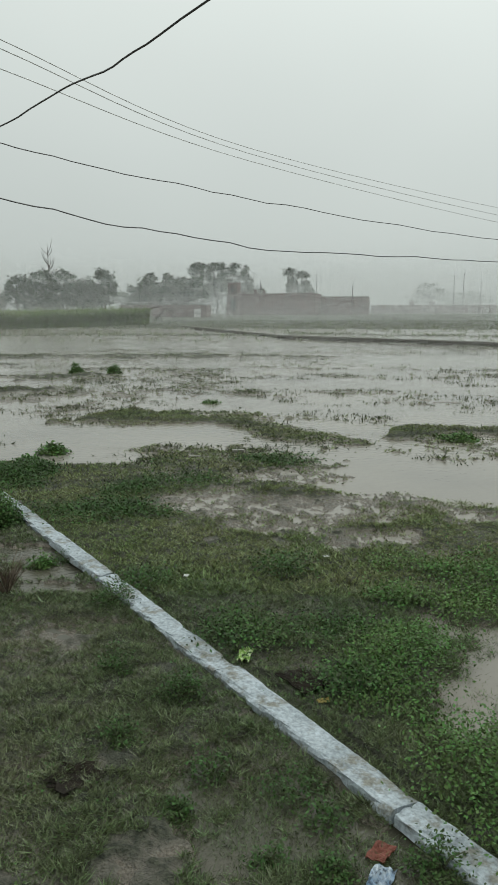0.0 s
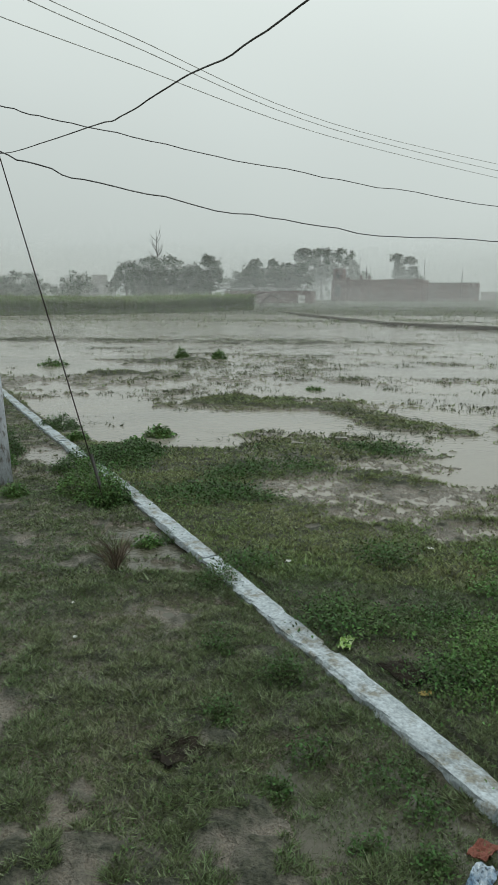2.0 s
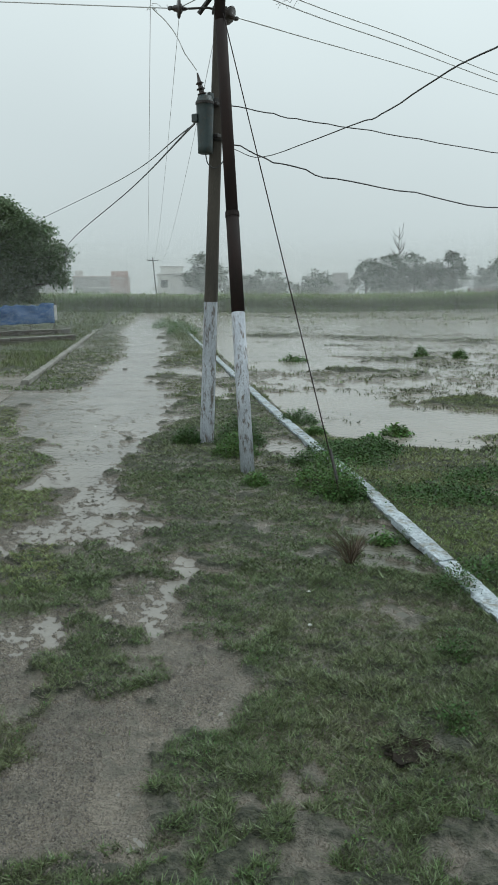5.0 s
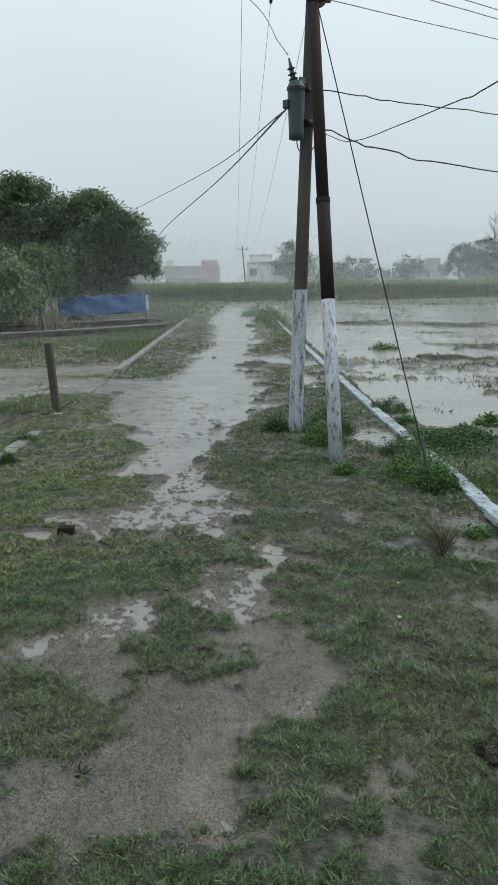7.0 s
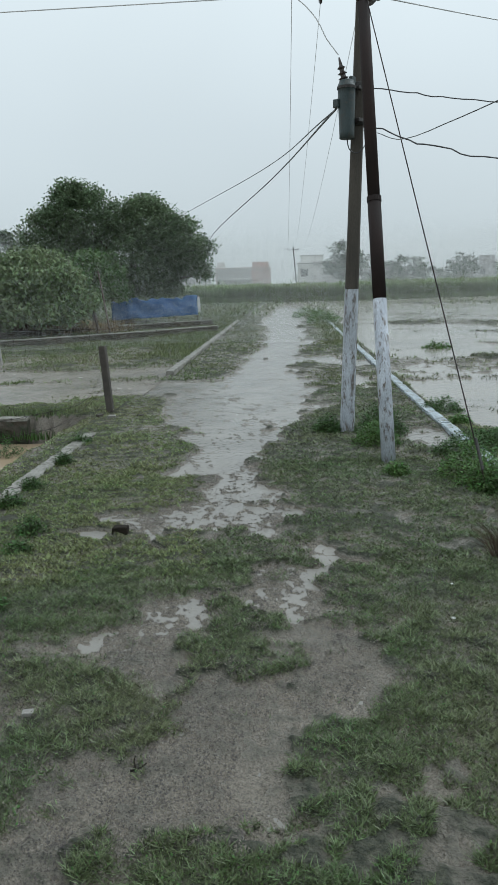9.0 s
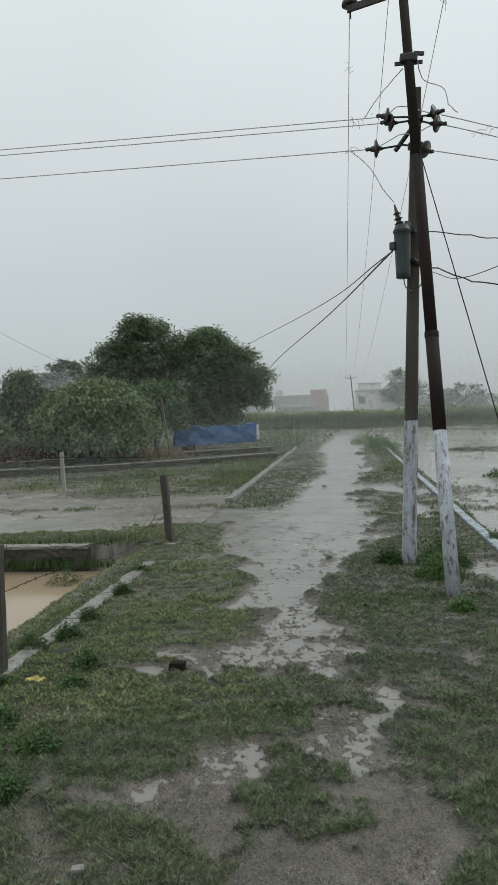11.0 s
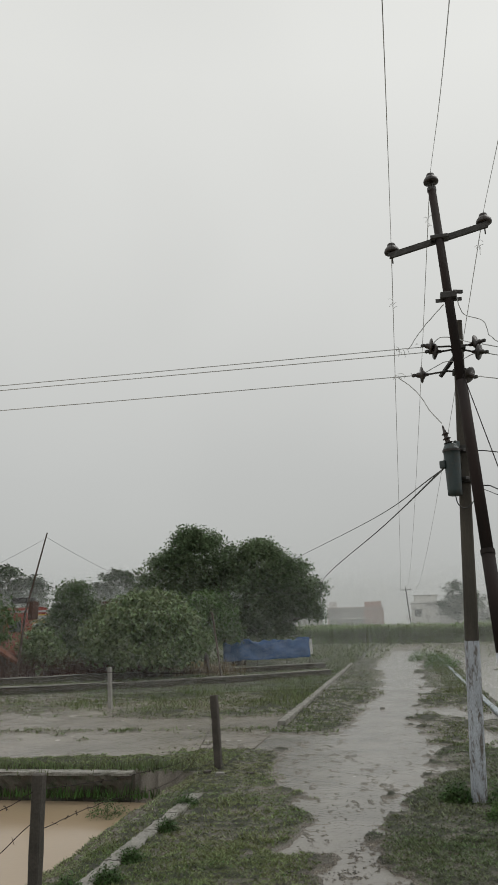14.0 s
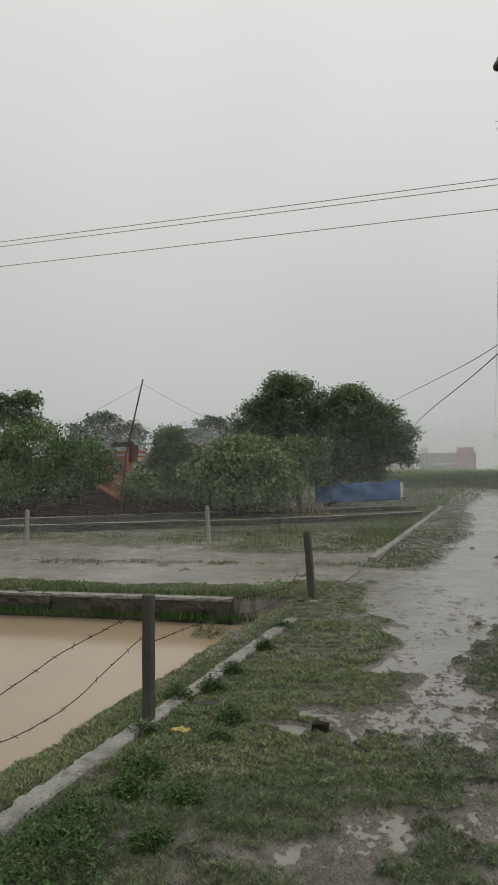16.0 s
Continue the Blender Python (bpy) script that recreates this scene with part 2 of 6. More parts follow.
M = dict(
    soil=ground_mat(),
    water=water_mat("silty_flood_water", (0.26, 0.24, 0.203), (0.195, 0.183, 0.158), 0.25, 0.1, 0.6, 7.0),
    verge_water=water_mat("dark_shallow_water", (0.085, 0.08, 0.06), (0.06, 0.06, 0.042), 1.5, 0.12, 0.5, 20.0),
    side=water_mat("pinkish_silt_water", (0.265, 0.24, 0.208), (0.2, 0.184, 0.16), 0.5, 0.16, 0.9, 12.0),
    puddle=water_mat("shallow_puddle_water", (0.235, 0.222, 0.198), (0.175, 0.167, 0.15), 0.8, 0.15, 0.9, 14),
    pond=water_mat("tan_pond_water", (0.36, 0.27, 0.175), (0.31, 0.24, 0.165), 0.2, 0.1, 0.12, 9),
    grass=mat("wet_grass", (0.095, 0.145, 0.055), (0.14, 0.162, 0.08), 0.34, 0.7, 30, 0, island=0.75, spec=0.5, through_light=0.2),
    fresh=mat("fresh_bank_grass", (0.14, 0.198, 0.068), (0.2, 0.22, 0.1), 0.4, 0.7, 30, 0, island=0.7, spec=0.4, through_light=0.2),
    meadow=mat("rank_meadow_grass", (0.115, 0.165, 0.062), (0.16, 0.178, 0.088), 0.45, 0.4, 30, 0, island=0.5, spec=0.25, through_light=0.2),
    tuft=mat("marsh_tuft", (0.06, 0.075, 0.035), (0.045, 0.06, 0.03), 0.6, 0.5, 30, 0, island=0.4, spec=0.25, through_light=0.15),
    weed=mat("weed_leaf", (0.06, 0.135, 0.03), (0.1, 0.17, 0.048), 0.55, 0.9, 40, 0, island=0.7, spec=0.25, through_light=0.2),
    weed_dark=mat("dark_weed_leaf", (0.035, 0.078, 0.02), (0.06, 0.11, 0.03), 0.6, 0.9, 40, 0, island=0.7, spec=0.25, through_light=0.15),
    dry=mat("dry_twig", (0.1, 0.072, 0.045), (0.065, 0.05, 0.034), 0.8, 5, 60, 0, island=0.3),
    stem=mat("green_stem", (0.07, 0.09, 0.04), (0.09, 0.08, 0.045), 0.7, 5, 60, 0),
    lime=mat("limewashed_plaster", (0.4, 0.45, 0.49), (0.28, 0.32, 0.345), 0.75, 3.2, 45, 0.7, c3=(0.19, 0.19, 0.165), grain=0.3),
    cement=mat("stained_cement", (0.27, 0.26, 0.235), (0.19, 0.185, 0.165), 0.8, 3, 40, 0.5, c3=(0.13, 0.125, 0.1)),
    wallwet=mat("wet_mossy_masonry", (0.075, 0.06, 0.043), (0.042, 0.037, 0.028), 0.75, 3, 30, 0.8, c3=(0.032, 0.042, 0.02)),
    concrete=mat("weathered_pole_concrete", (0.085, 0.073, 0.058), (0.052, 0.046, 0.038), 0.8, 1.2, 40, 0.5, stretch=(4, 4, 0.6)),
    rust=mat("dark_rusted_iron", (0.02, 0.0155, 0.0145), (0.03, 0.02, 0.018), 0.8, 1.5, 50, 0.4, spec=0.2, stretch=(4, 4, 0.5)),
    paint=mat("peeling_blue_white_paint", (0.52, 0.55, 0.6), (0.36, 0.385, 0.43), 0.7, 2.0, 30, 0.6, c3=(0.13, 0.11, 0.092), stretch=(4, 4, 1.1)),
    iron=mat("galvanised_iron", (0.06, 0.058, 0.055), (0.04, 0.036, 0.034), 0.55, 8, 60, 0.3, metal=0.3),
    porcelain=mat("brown_glazed_porcelain", (0.028, 0.022, 0.02), (0.04, 0.03, 0.026), 0.25, 6, 50, 0.05),
    tank=mat("grey_green_tank_paint", (0.04, 0.06, 0.063), (0.03, 0.046, 0.048), 0.45, 5, 50, 0.15, c3=(0.05, 0.055, 0.05)),
    wire=mat("aluminium_conductor", (0.6, 0.61, 0.61), (0.5, 0.51, 0.51), 0.45, 3, 60, 0, metal=0.1),
    cable=mat("black_service_cable", (0.03, 0.03, 0.032), (0.045, 0.045, 0.045), 0.5, 4, 60, 0),
    post=mat("dark_stone_post", (0.075, 0.065, 0.055), (0.045, 0.04, 0.034), 0.8, 5, 50, 0.6),
    palepost=mat("pale_concrete_post", (0.32, 0.31, 0.29), (0.24, 0.23, 0.21), 0.8, 5, 50, 0.5),
    brick=mat("red_brick_masonry", (0.155, 0.068, 0.06), (0.115, 0.055, 0.05), 0.85, 0.5, 9, 0.4, c3=(0.11, 0.075, 0.065)),
    render_white=mat("pale_house_render", (0.72, 0.71, 0.68), (0.6, 0.59, 0.57), 0.8, 0.3, 9, 0.1, c3=(0.36, 0.35, 0.33)),
    render_pink=mat("pink_house_render", (0.46, 0.34, 0.31), (0.4, 0.3, 0.275), 0.8, 0.4, 9, 0.1),
    render_grey=mat("grey_house_render", (0.42, 0.41, 0.4), (0.33, 0.32, 0.31), 0.8, 0.4, 9, 0.1),
    dark=mat("dark_opening", (0.03, 0.032, 0.034), (0.022, 0.022, 0.024), 0.5, 3, 30, 0),
    redroof=mat("red_painted_sheet", (0.36, 0.07, 0.05), (0.27, 0.06, 0.045), 0.6, 1, 20, 0.2),
    yellow=mat("yellow_painted_wall", (0.55, 0.36, 0.08), (0.45, 0.3, 0.09), 0.7, 1, 20, 0.2),
    tile=mat("clay_roof_tile", (0.26, 0.115, 0.06), (0.18, 0.085, 0.05), 0.8, 3, 30, 0.4, island=0.3),
    thatch=mat("red_brown_dry_brush", (0.11, 0.06, 0.045), (0.075, 0.045, 0.034), 0.9, 1, 30, 0, island=0.4),
    straw=mat("pale_dry_straw", (0.26, 0.2, 0.12), (0.19, 0.15, 0.09), 0.9, 1, 30, 0, island=0.3),
    tarp=mat("blue_tarpaulin", (0.03, 0.09, 0.23), (0.045, 0.13, 0.3), 0.45, 1.2, 12, 0.3, dist=0.05),
    sack=mat("yellow_plastic_sack", (0.5, 0.38, 0.1), (0.42, 0.34, 0.14), 0.5, 4, 40, 0.3),
    bark=mat("tree_bark", (0.075, 0.06, 0.045), (0.05, 0.04, 0.03), 0.9, 4, 40, 0.6, stretch=(3, 3, 0.6)),
    bamboo=mat("old_bamboo", (0.09, 0.065, 0.05), (0.06, 0.045, 0.035), 0.7, 4, 40, 0.3),
    leaf=mat("dark_mango_leaf", (0.115, 0.165, 0.088), (0.15, 0.2, 0.11), 0.45, 0.35, 20, 0, island=0.5, spec=0.25, through_light=0.45),
    leaf_light=mat("light_green_leaf", (0.15, 0.215, 0.1), (0.2, 0.25, 0.13), 0.5, 0.6, 20, 0, island=0.45, spec=0.25, through_light=0.2),
    leaf_mid=mat("mid_green_leaf", (0.078, 0.14, 0.048), (0.11, 0.17, 0.065), 0.5, 0.5, 20, 0, island=0.5, spec=0.25, through_light=0.2),
    leaf_far=mat("distant_tree_leaf", (0.06, 0.088, 0.052), (0.08, 0.105, 0.06), 0.6, 0.2, 8, 0, island=0.4, spec=0.25, through_light=0.15),
    cane=mat("sugarcane_leaf", (0.165, 0.24, 0.085), (0.22, 0.275, 0.125), 0.5, 0.15, 8, 0, island=0.6, spec=0.35, through_light=0.3),
    # white of the added threads that imitate haze
    rain=mat("haze_thread_white", (0.93, 0.94, 0.94), (0.9, 0.92, 0.92), 0.9, 0.2, 8, 0, spec=0.0, through_light=0.5),
    plastic_lime=mat("lime_green_plastic", (0.22, 0.42, 0.05), (0.36, 0.5, 0.15), 0.35, 20, 60, 0.2, c3=(0.7, 0.7, 0.6)),
    plastic_white=mat("white_plastic", (0.62, 0.63, 0.62), (0.5, 0.5, 0.48), 0.4, 12, 60, 0.2),
    plastic_blue=mat("blue_white_plastic", (0.5, 0.56, 0.62), (0.1, 0.2, 0.33), 0.4, 16, 60, 0.3, c3=(0.05, 0.07, 0.1)),
    brick_red=mat("broken_red_brick", (0.2, 0.06, 0.04), (0.15, 0.05, 0.035), 0.8, 12, 80, 0.5),
    charred=mat("charred_litter_and_hole_dark", (0.016, 0.014, 0.011), (0.028, 0.023, 0.018), 0.9, 14, 80, 0.6, spec=0.1),
    grit=mat("wet_grit", (0.14, 0.122, 0.1), (0.06, 0.053, 0.044), 0.4, 3, 60, 0, island=0.75),
    stone=mat("wet_stone", (0.26, 0.25, 0.23), (0.18, 0.17, 0.155), 0.6, 10, 70, 0.4),
)

# ---- mesh helpers ----


def link_mesh(name, verts, faces, material, parent=None, label="", smooth=False):
    me = bpy.data.meshes.new(name)
    if isinstance(faces, np.ndarray):
        k = faces.shape[1]
        me.vertices.add(len(verts))
        me.vertices.foreach_set("co", np.asarray(verts, dtype=np.float32).ravel())
        me.loops.add(faces.size)
        me.loops.foreach_set("vertex_index", faces.astype(np.int32).ravel())
        me.polygons.add(len(faces))
        me.polygons.foreach_set("loop_start", np.arange(0, faces.size, k, dtype=np.int32))
        me.update(calc_edges=True)
        me.validate()
    else:
        me.from_pydata([tuple(v) for v in verts], [], faces)
    if smooth:
        me.polygons.foreach_set("use_smooth", np.ones(len(me.polygons), dtype=bool))
    me.materials.append(M[material])
    ob = new(name, me)
    if parent:
        ob.parent = parent
    if label:
        ob["label"] = label
    return ob


def part(name, bm, material, parent=None, label="", smooth=False):
    me = bpy.data.meshes.new(name)
    bm.normal_update()
    bm.to_mesh(me)
    bm.free()
    if smooth:
        me.polygons.foreach_set("use_smooth", np.ones(len(me.polygons), dtype=bool))
    me.materials.append(M[material])
    ob = new(name, me)
    if parent:
        ob.parent = parent
    if label:
        ob["label"] = label
    return ob


def thing(name, at, label, category, group="", kind=""):
    ob = new(name)
    ob.empty_display_size = 0.1
    ob.location = at
    return tagged(ob, label, category, group, kind)


def add_box(bm, size, at=(0, 0, 0), bevel=0.0, turn=0.0, rough=0.0, m=None):
    t = Matrix.Translation(at) @ Matrix.Rotation(turn, 4, "Z")
    made = bmesh.ops.create_cube(bm, size=1.0, matrix=(m if m else t) @ Matrix.Diagonal((*size, 1)))
    if bevel:
        es = list({e for v in made["verts"] for e in v.link_edges})
        bmesh.ops.bevel(bm, geom=es, offset=bevel, segments=1, affect="EDGES")
    if rough:
        for v in bm.verts:
            v.co += Vector(noise.noise_vector(v.co * 9)) * rough
    return bm


def box(size, at=(0, 0, 0), bevel=0.0, turn=0.0, rough=0.0):
    return add_box(bmesh.new(), size, at, bevel, turn, rough)


def frame_of(d):
    d = d.normalized()
    a = Vector((0, 0, 1)) if abs(d.z) < 0.9 else Vector((1, 0, 0))
    s = d.cross(a).normalized()
    return s, d.cross(s).normalized()


def tube(points, radii, sides=6, bm=None):
    """A swept tube along points, with one radius or one for each point."""
    bm = bm or bmesh.new()
    pts = [Vector(p) for p in points]
    rad = radii if isinstance(radii, (list, tuple)) else [radii] * len(pts)
    rings = []
    for i, p in enumerate(pts):
        d = pts[min(i + 1, len(pts) - 1)] - pts[max(i - 1, 0)]
        s, t = frame_of(d)
        rings.append([bm.verts.new(p + (s * math.cos(a) + t * math.sin(a)) * rad[i]) for a in (2 * math.pi * k / sides for k in range(sides))])
    for r0, r1 in zip(rings, rings[1:]):
        for k in range(sides):
            bm.faces.new((r0[k], r0[(k + 1) % sides], r1[(k + 1) % sides], r1[k]))
    bm.faces.new(rings[0][::-1])
    bm.faces.new(rings[-1])
    return bm


def lathe(profile, axis_from, axis_to, sides=14, bm=None):
    """A turned shape: profile holds (distance along the axis, radius)."""
    a, b = Vector(axis_from), Vector(axis_to)
    d = (b - a).normalized()
    s, t = frame_of(d)
    bm = bm or bmesh.new()
    rings = []
    for h, r in profile:
        rings.append([bm.verts.new(a + d * h + (s * math.cos(w) + t * math.sin(w)) * r) for w in (2 * math.pi * k / sides for k in range(sides))])
    for r0, r1 in zip(rings, rings[1:]):
        for k in range(sides):
            bm.faces.new((r0[k], r0[(k + 1) % sides], r1[(k + 1) % sides], r1[k]))
    bm.faces.new(rings[0][::-1])
    bm.faces.new(rings[-1])
    return bm


def sagging(p0, p1, sag, n=24, wave=0.0, seed=0):
    a, b = Vector(p0), Vector(p1)
    out = []
    for i in range(n + 1):
        s = i / n
        p = a.lerp(b, s)
        p.z -= 4 * sag * s * (1 - s)
        if wave:
            p += Vector(noise.noise_vector(Vector((s * 9 + seed, seed * 1.7, 0)))) * wave * min(1, 6 * s, 6 * (1 - s))
        out.append(p)
    return out


def smooth_path(points, step=6, wave=0.0, seed=0.0):
    """A Catmull-Rom curve through points, with a slight waviness."""
    p = [Vector(q) for q in points]
    p = [p[0] * 2 - p[1]] + p + [p[-1] * 2 - p[-2]]
    out = []
    for i in range(1, len(p) - 2):
        for k in range(step):
            t = k / step
            q = 0.5 * (2 * p[i] + (p[i + 1] - p[i - 1]) * t + (2 * p[i - 1] - 5 * p[i] + 4 * p[i + 1] - p[i + 2]) * t * t + (3 * p[i] - p[i - 1] - 3 * p[i + 1] + p[i + 2]) * t ** 3)
            if wave:
                q = q + Vector(noise.noise_vector(Vector((len(out) * 0.45, seed, 0.3)))) * wave
            out.append(q)
    out.append(p[-2])
    return out


# ---- vector noise for the ground and what grows on it ----


def lattice(ix, iy, seed):
    h = (ix.astype(np.int64) * 374761393 + iy.astype(np.int64) * 668265263 + seed * 1442695041) & 0xFFFFFFFF
    h = ((h ^ (h >> 13)) * 1274126177) & 0xFFFFFFFF
    return ((h ^ (h >> 16)) & 0xFFFF) / 32767.5 - 1.0


def vnoise(x, y, seed=0):
    ix, iy = np.floor(x), np.floor(y)
    fx, fy = x - ix, y - iy
    fx, fy = fx * fx * (3 - 2 * fx), fy * fy * (3 - 2 * fy)
    a, b = lattice(ix, iy, seed), lattice(ix + 1, iy, seed)
    c, d = lattice(ix, iy + 1, seed), lattice(ix + 1, iy + 1, seed)
    return (a * (1 - fx) + b * fx) * (1 - fy) + (c * (1 - fx) + d * fx) * fy


def fbm(x, y, seed=0, octaves=4):
    v, a = 0.0, 1.0
    for k in range(octaves):
        v = v + a * vnoise(x * 2 ** k, y * 2 ** k, seed + 17 * k)
        a *= 0.55
    return v


def sstep(a, b, x):
    t = np.clip((x - a) / (b - a), 0, 1)
    return t * t * (3 - 2 * t)


def capsule(x, y, x0, y0, x1, y1, r):
    """How far inside a thick line: 1 at its axis, 0 at the rim, below 0 outside."""
    dx, dy = x1 - x0, y1 - y0
    s = np.clip(((x - x0) * dx + (y - y0) * dy) / (dx * dx + dy * dy + 1e-9), 0, 1)
    return 1 - np.hypot(x - x0 - s * dx, y - y0 - s * dy) / r


# the lane runs along DU, its right-hand side lies along DV
DU, DV = (-0.637, 0.771), (0.771, 0.637)


def lane(u, v, z=0.0):
    return (DU[0] * u + DV[0] * v, DU[1] * u + DV[1] * v, z)


LANE_WET = [  # the flooded wheel track, far to near: x0, y0, x1, y1, half width, depth
    (-60, 73, -30.5, 35.6, 1.9, 1.5), (-30.5, 35.6, -20.4, 24.1, 1.35, 1.5), (-20.4, 24.1, -16.5, 18.5, 1.15, 1.5),
    (-16.5, 18.5, -13, 14, 1.25, 1.6), (-13, 14, -11.2, 11.7, 2.1, 1.6), (-14.5, 12.2, -12.5, 13.3, 1.7, 1.5),
    (-11.2, 11.5, -10.1, 10.2, 1.85, 1.5), (-10.1, 10.2, -8.7, 8.9, 1.15, 1.5), (-8.7, 8.9, -7.3, 7.15, 0.75, 1.4)]
LANE_WET += [
    (-7.3, 7.15, -6.4, 6.3, 0.62, 1.3), (-6.4, 6.3, -5.9, 5.7, 0.8, 1.3), (-6.3, 5.25, -5.2, 6.05, 0.62, 1.3),
    (-5.9, 5.3, -5.4, 5.5, 0.48, 1.2), (-6.1, 4.9, -5.45, 4.3, 0.27, 1.1), (-6.45, 4.15, -6.1, 4.33, 0.32, 1.3),
    (-4.55, 5.2, -4.15, 5.2, 0.4, 1.15), (-4.1, 4.8, -3.8, 4.4, 0.38, 1.0), (-3.9, 4.3, -4.35, 3.6, 0.42, 1.0),
    (-4.35, 3.5, -4.3, 3.0, 0.42, 0.95)]
LANE_MUD = [  # trodden, soaked mud beside it
    (-3.4, 4.0, -3.0, 3.9, 0.34, 1.0), (-3.15, 3.85, -2.85, 3.5, 0.36, 1.0), (-2.98, 3.3, -3.1, 2.9, 0.42, 1.0),
    (-3.0, 2.85, -2.85, 2.3, 0.47, 1.0), (-2.9, 2.3, -3.0, 1.75, 0.44, 1.0), (-2.55, 2.3, -2.35, 1.8, 0.2, 0.9),
    (-3.0, 1.7, -2.4, 1.1, 0.42, 1.0), (-4.35, 2.85, -3.7, 3.05, 0.34, 0.8), (-4.1, 2.5, -3.6, 2.75, 0.26, 0.7),
    (-4.7, 2.3, -3.9, 1.7, 0.4, 0.55), (-4.5, 3.9, -4.1, 3.2, 0.4, 0.6)]
LANE_TURF = [  # islands of turf left standing in the track
    (-5.25, 4.55, -4.6, 4.8, 0.46, 1.0), (-3.78, 3.62, -3.38, 3.5, 0.38, 1.0), (-4.0, 2.2, -3.35, 2.6, 0.34, 1.0),
    (-2.6, 1.8, -2.4, 1.6, 0.2, 0.9), (-2.2, 2.05, -2.15, 2.0, 0.13, 0.8)]
VERGE_WET = [
    (-0.6, 3.5, 0.25, 3.4, 0.34, 1.0), (-0.4, 3.2, 0.3, 3.05, 0.36, 1.05), (-3.25, 7.4, -2.65, 6.4, 0.4, 1.3),
    (-15.4, 19.7, -13.8, 19.4, 1.0, 1.5), (-11.8, 16.3, -10.2, 15.0, 0.6, 1.0), (-6.6, 11.0, -5.6, 10.2, 0.4, 0.9),
    (-1.9, 5.6, -2.3, 5.3, 0.25, 0.7)]
FIELD_WET = [
    (-8.3, 15.9, -4.8, 12.7, 1.95, 1.6), (-5.6, 13.4, -4.0, 14.2, 1.7, 1.5), (0.9, 11.4, 3.6, 10.8, 1.9, 1.5),
    (1.15, 5.45, 1.35, 4.8, 0.85, 1.6), (-0.55, 5.0, -0.3, 4.8, 0.24, 0.6), (-4, 19.5, 5, 19, 2.2, 0.7),
    (-24, 33, -14, 24, 3.2, 1.2), (-2, 26, 10, 27, 2.6, 0.6), (-24, 52, -6, 55, 4.0, 1.3), (2, 40, 14, 36, 4.5, 1.1)]
FIELD_CHURN = [  # cattle-trodden mud between the weeds and the flood
    (-1.7, 9.6, -0.2, 9.5, 1.0, 1.0), (-1.0, 8.5, 0.6, 8.3, 0.6, 0.9), (-1.2, 11.0, -0.6, 11.4, 0.7, 0.8),
    (0.5, 9.9, 1.6, 9.3, 0.6, 0.8)]
FIELD_DRY = [
    (-5.2, 17.6, -2.9, 16.0, 0.9, 0.9), (-2.6, 15.4, -1.0, 14.4, 0.8, 0.8), (0.5, 15.4, 3.4, 15.6, 0.8, 1.3),
    (-24, 39, -9, 40.5, 2.9, 1.0), (-9, 40.5, -1, 41, 1.6, 0.8), (-16, 26, -10, 27.5, 1.4, 0.8),
    (-10.6, 22.8, -9.6, 22.9, 0.8, 1.1), (-16, 76, 0, 64, 2.2, 1.2), (0, 64, 16, 49.5, 2.2, 1.2)]
FIELD_DRY += [
    (-42, 70, -16, 74, 4, 0.8), (-6, 79, 22, 70, 3, 0.9), (-30, 108, 30, 98, 5, 0.8), (-20, 128, 40, 122, 5, 0.7)]


def wet_sum(x, y, rows, edge):
    best = np.zeros_like(x)
    for x0, y0, x1, y1, r, k in rows:
        best = np.maximum(best, k * sstep(0.0, edge, capsule(x, y, x0, y0, x1, y1, r)))
    return best


LEVEL, POND = -0.03, -0.46


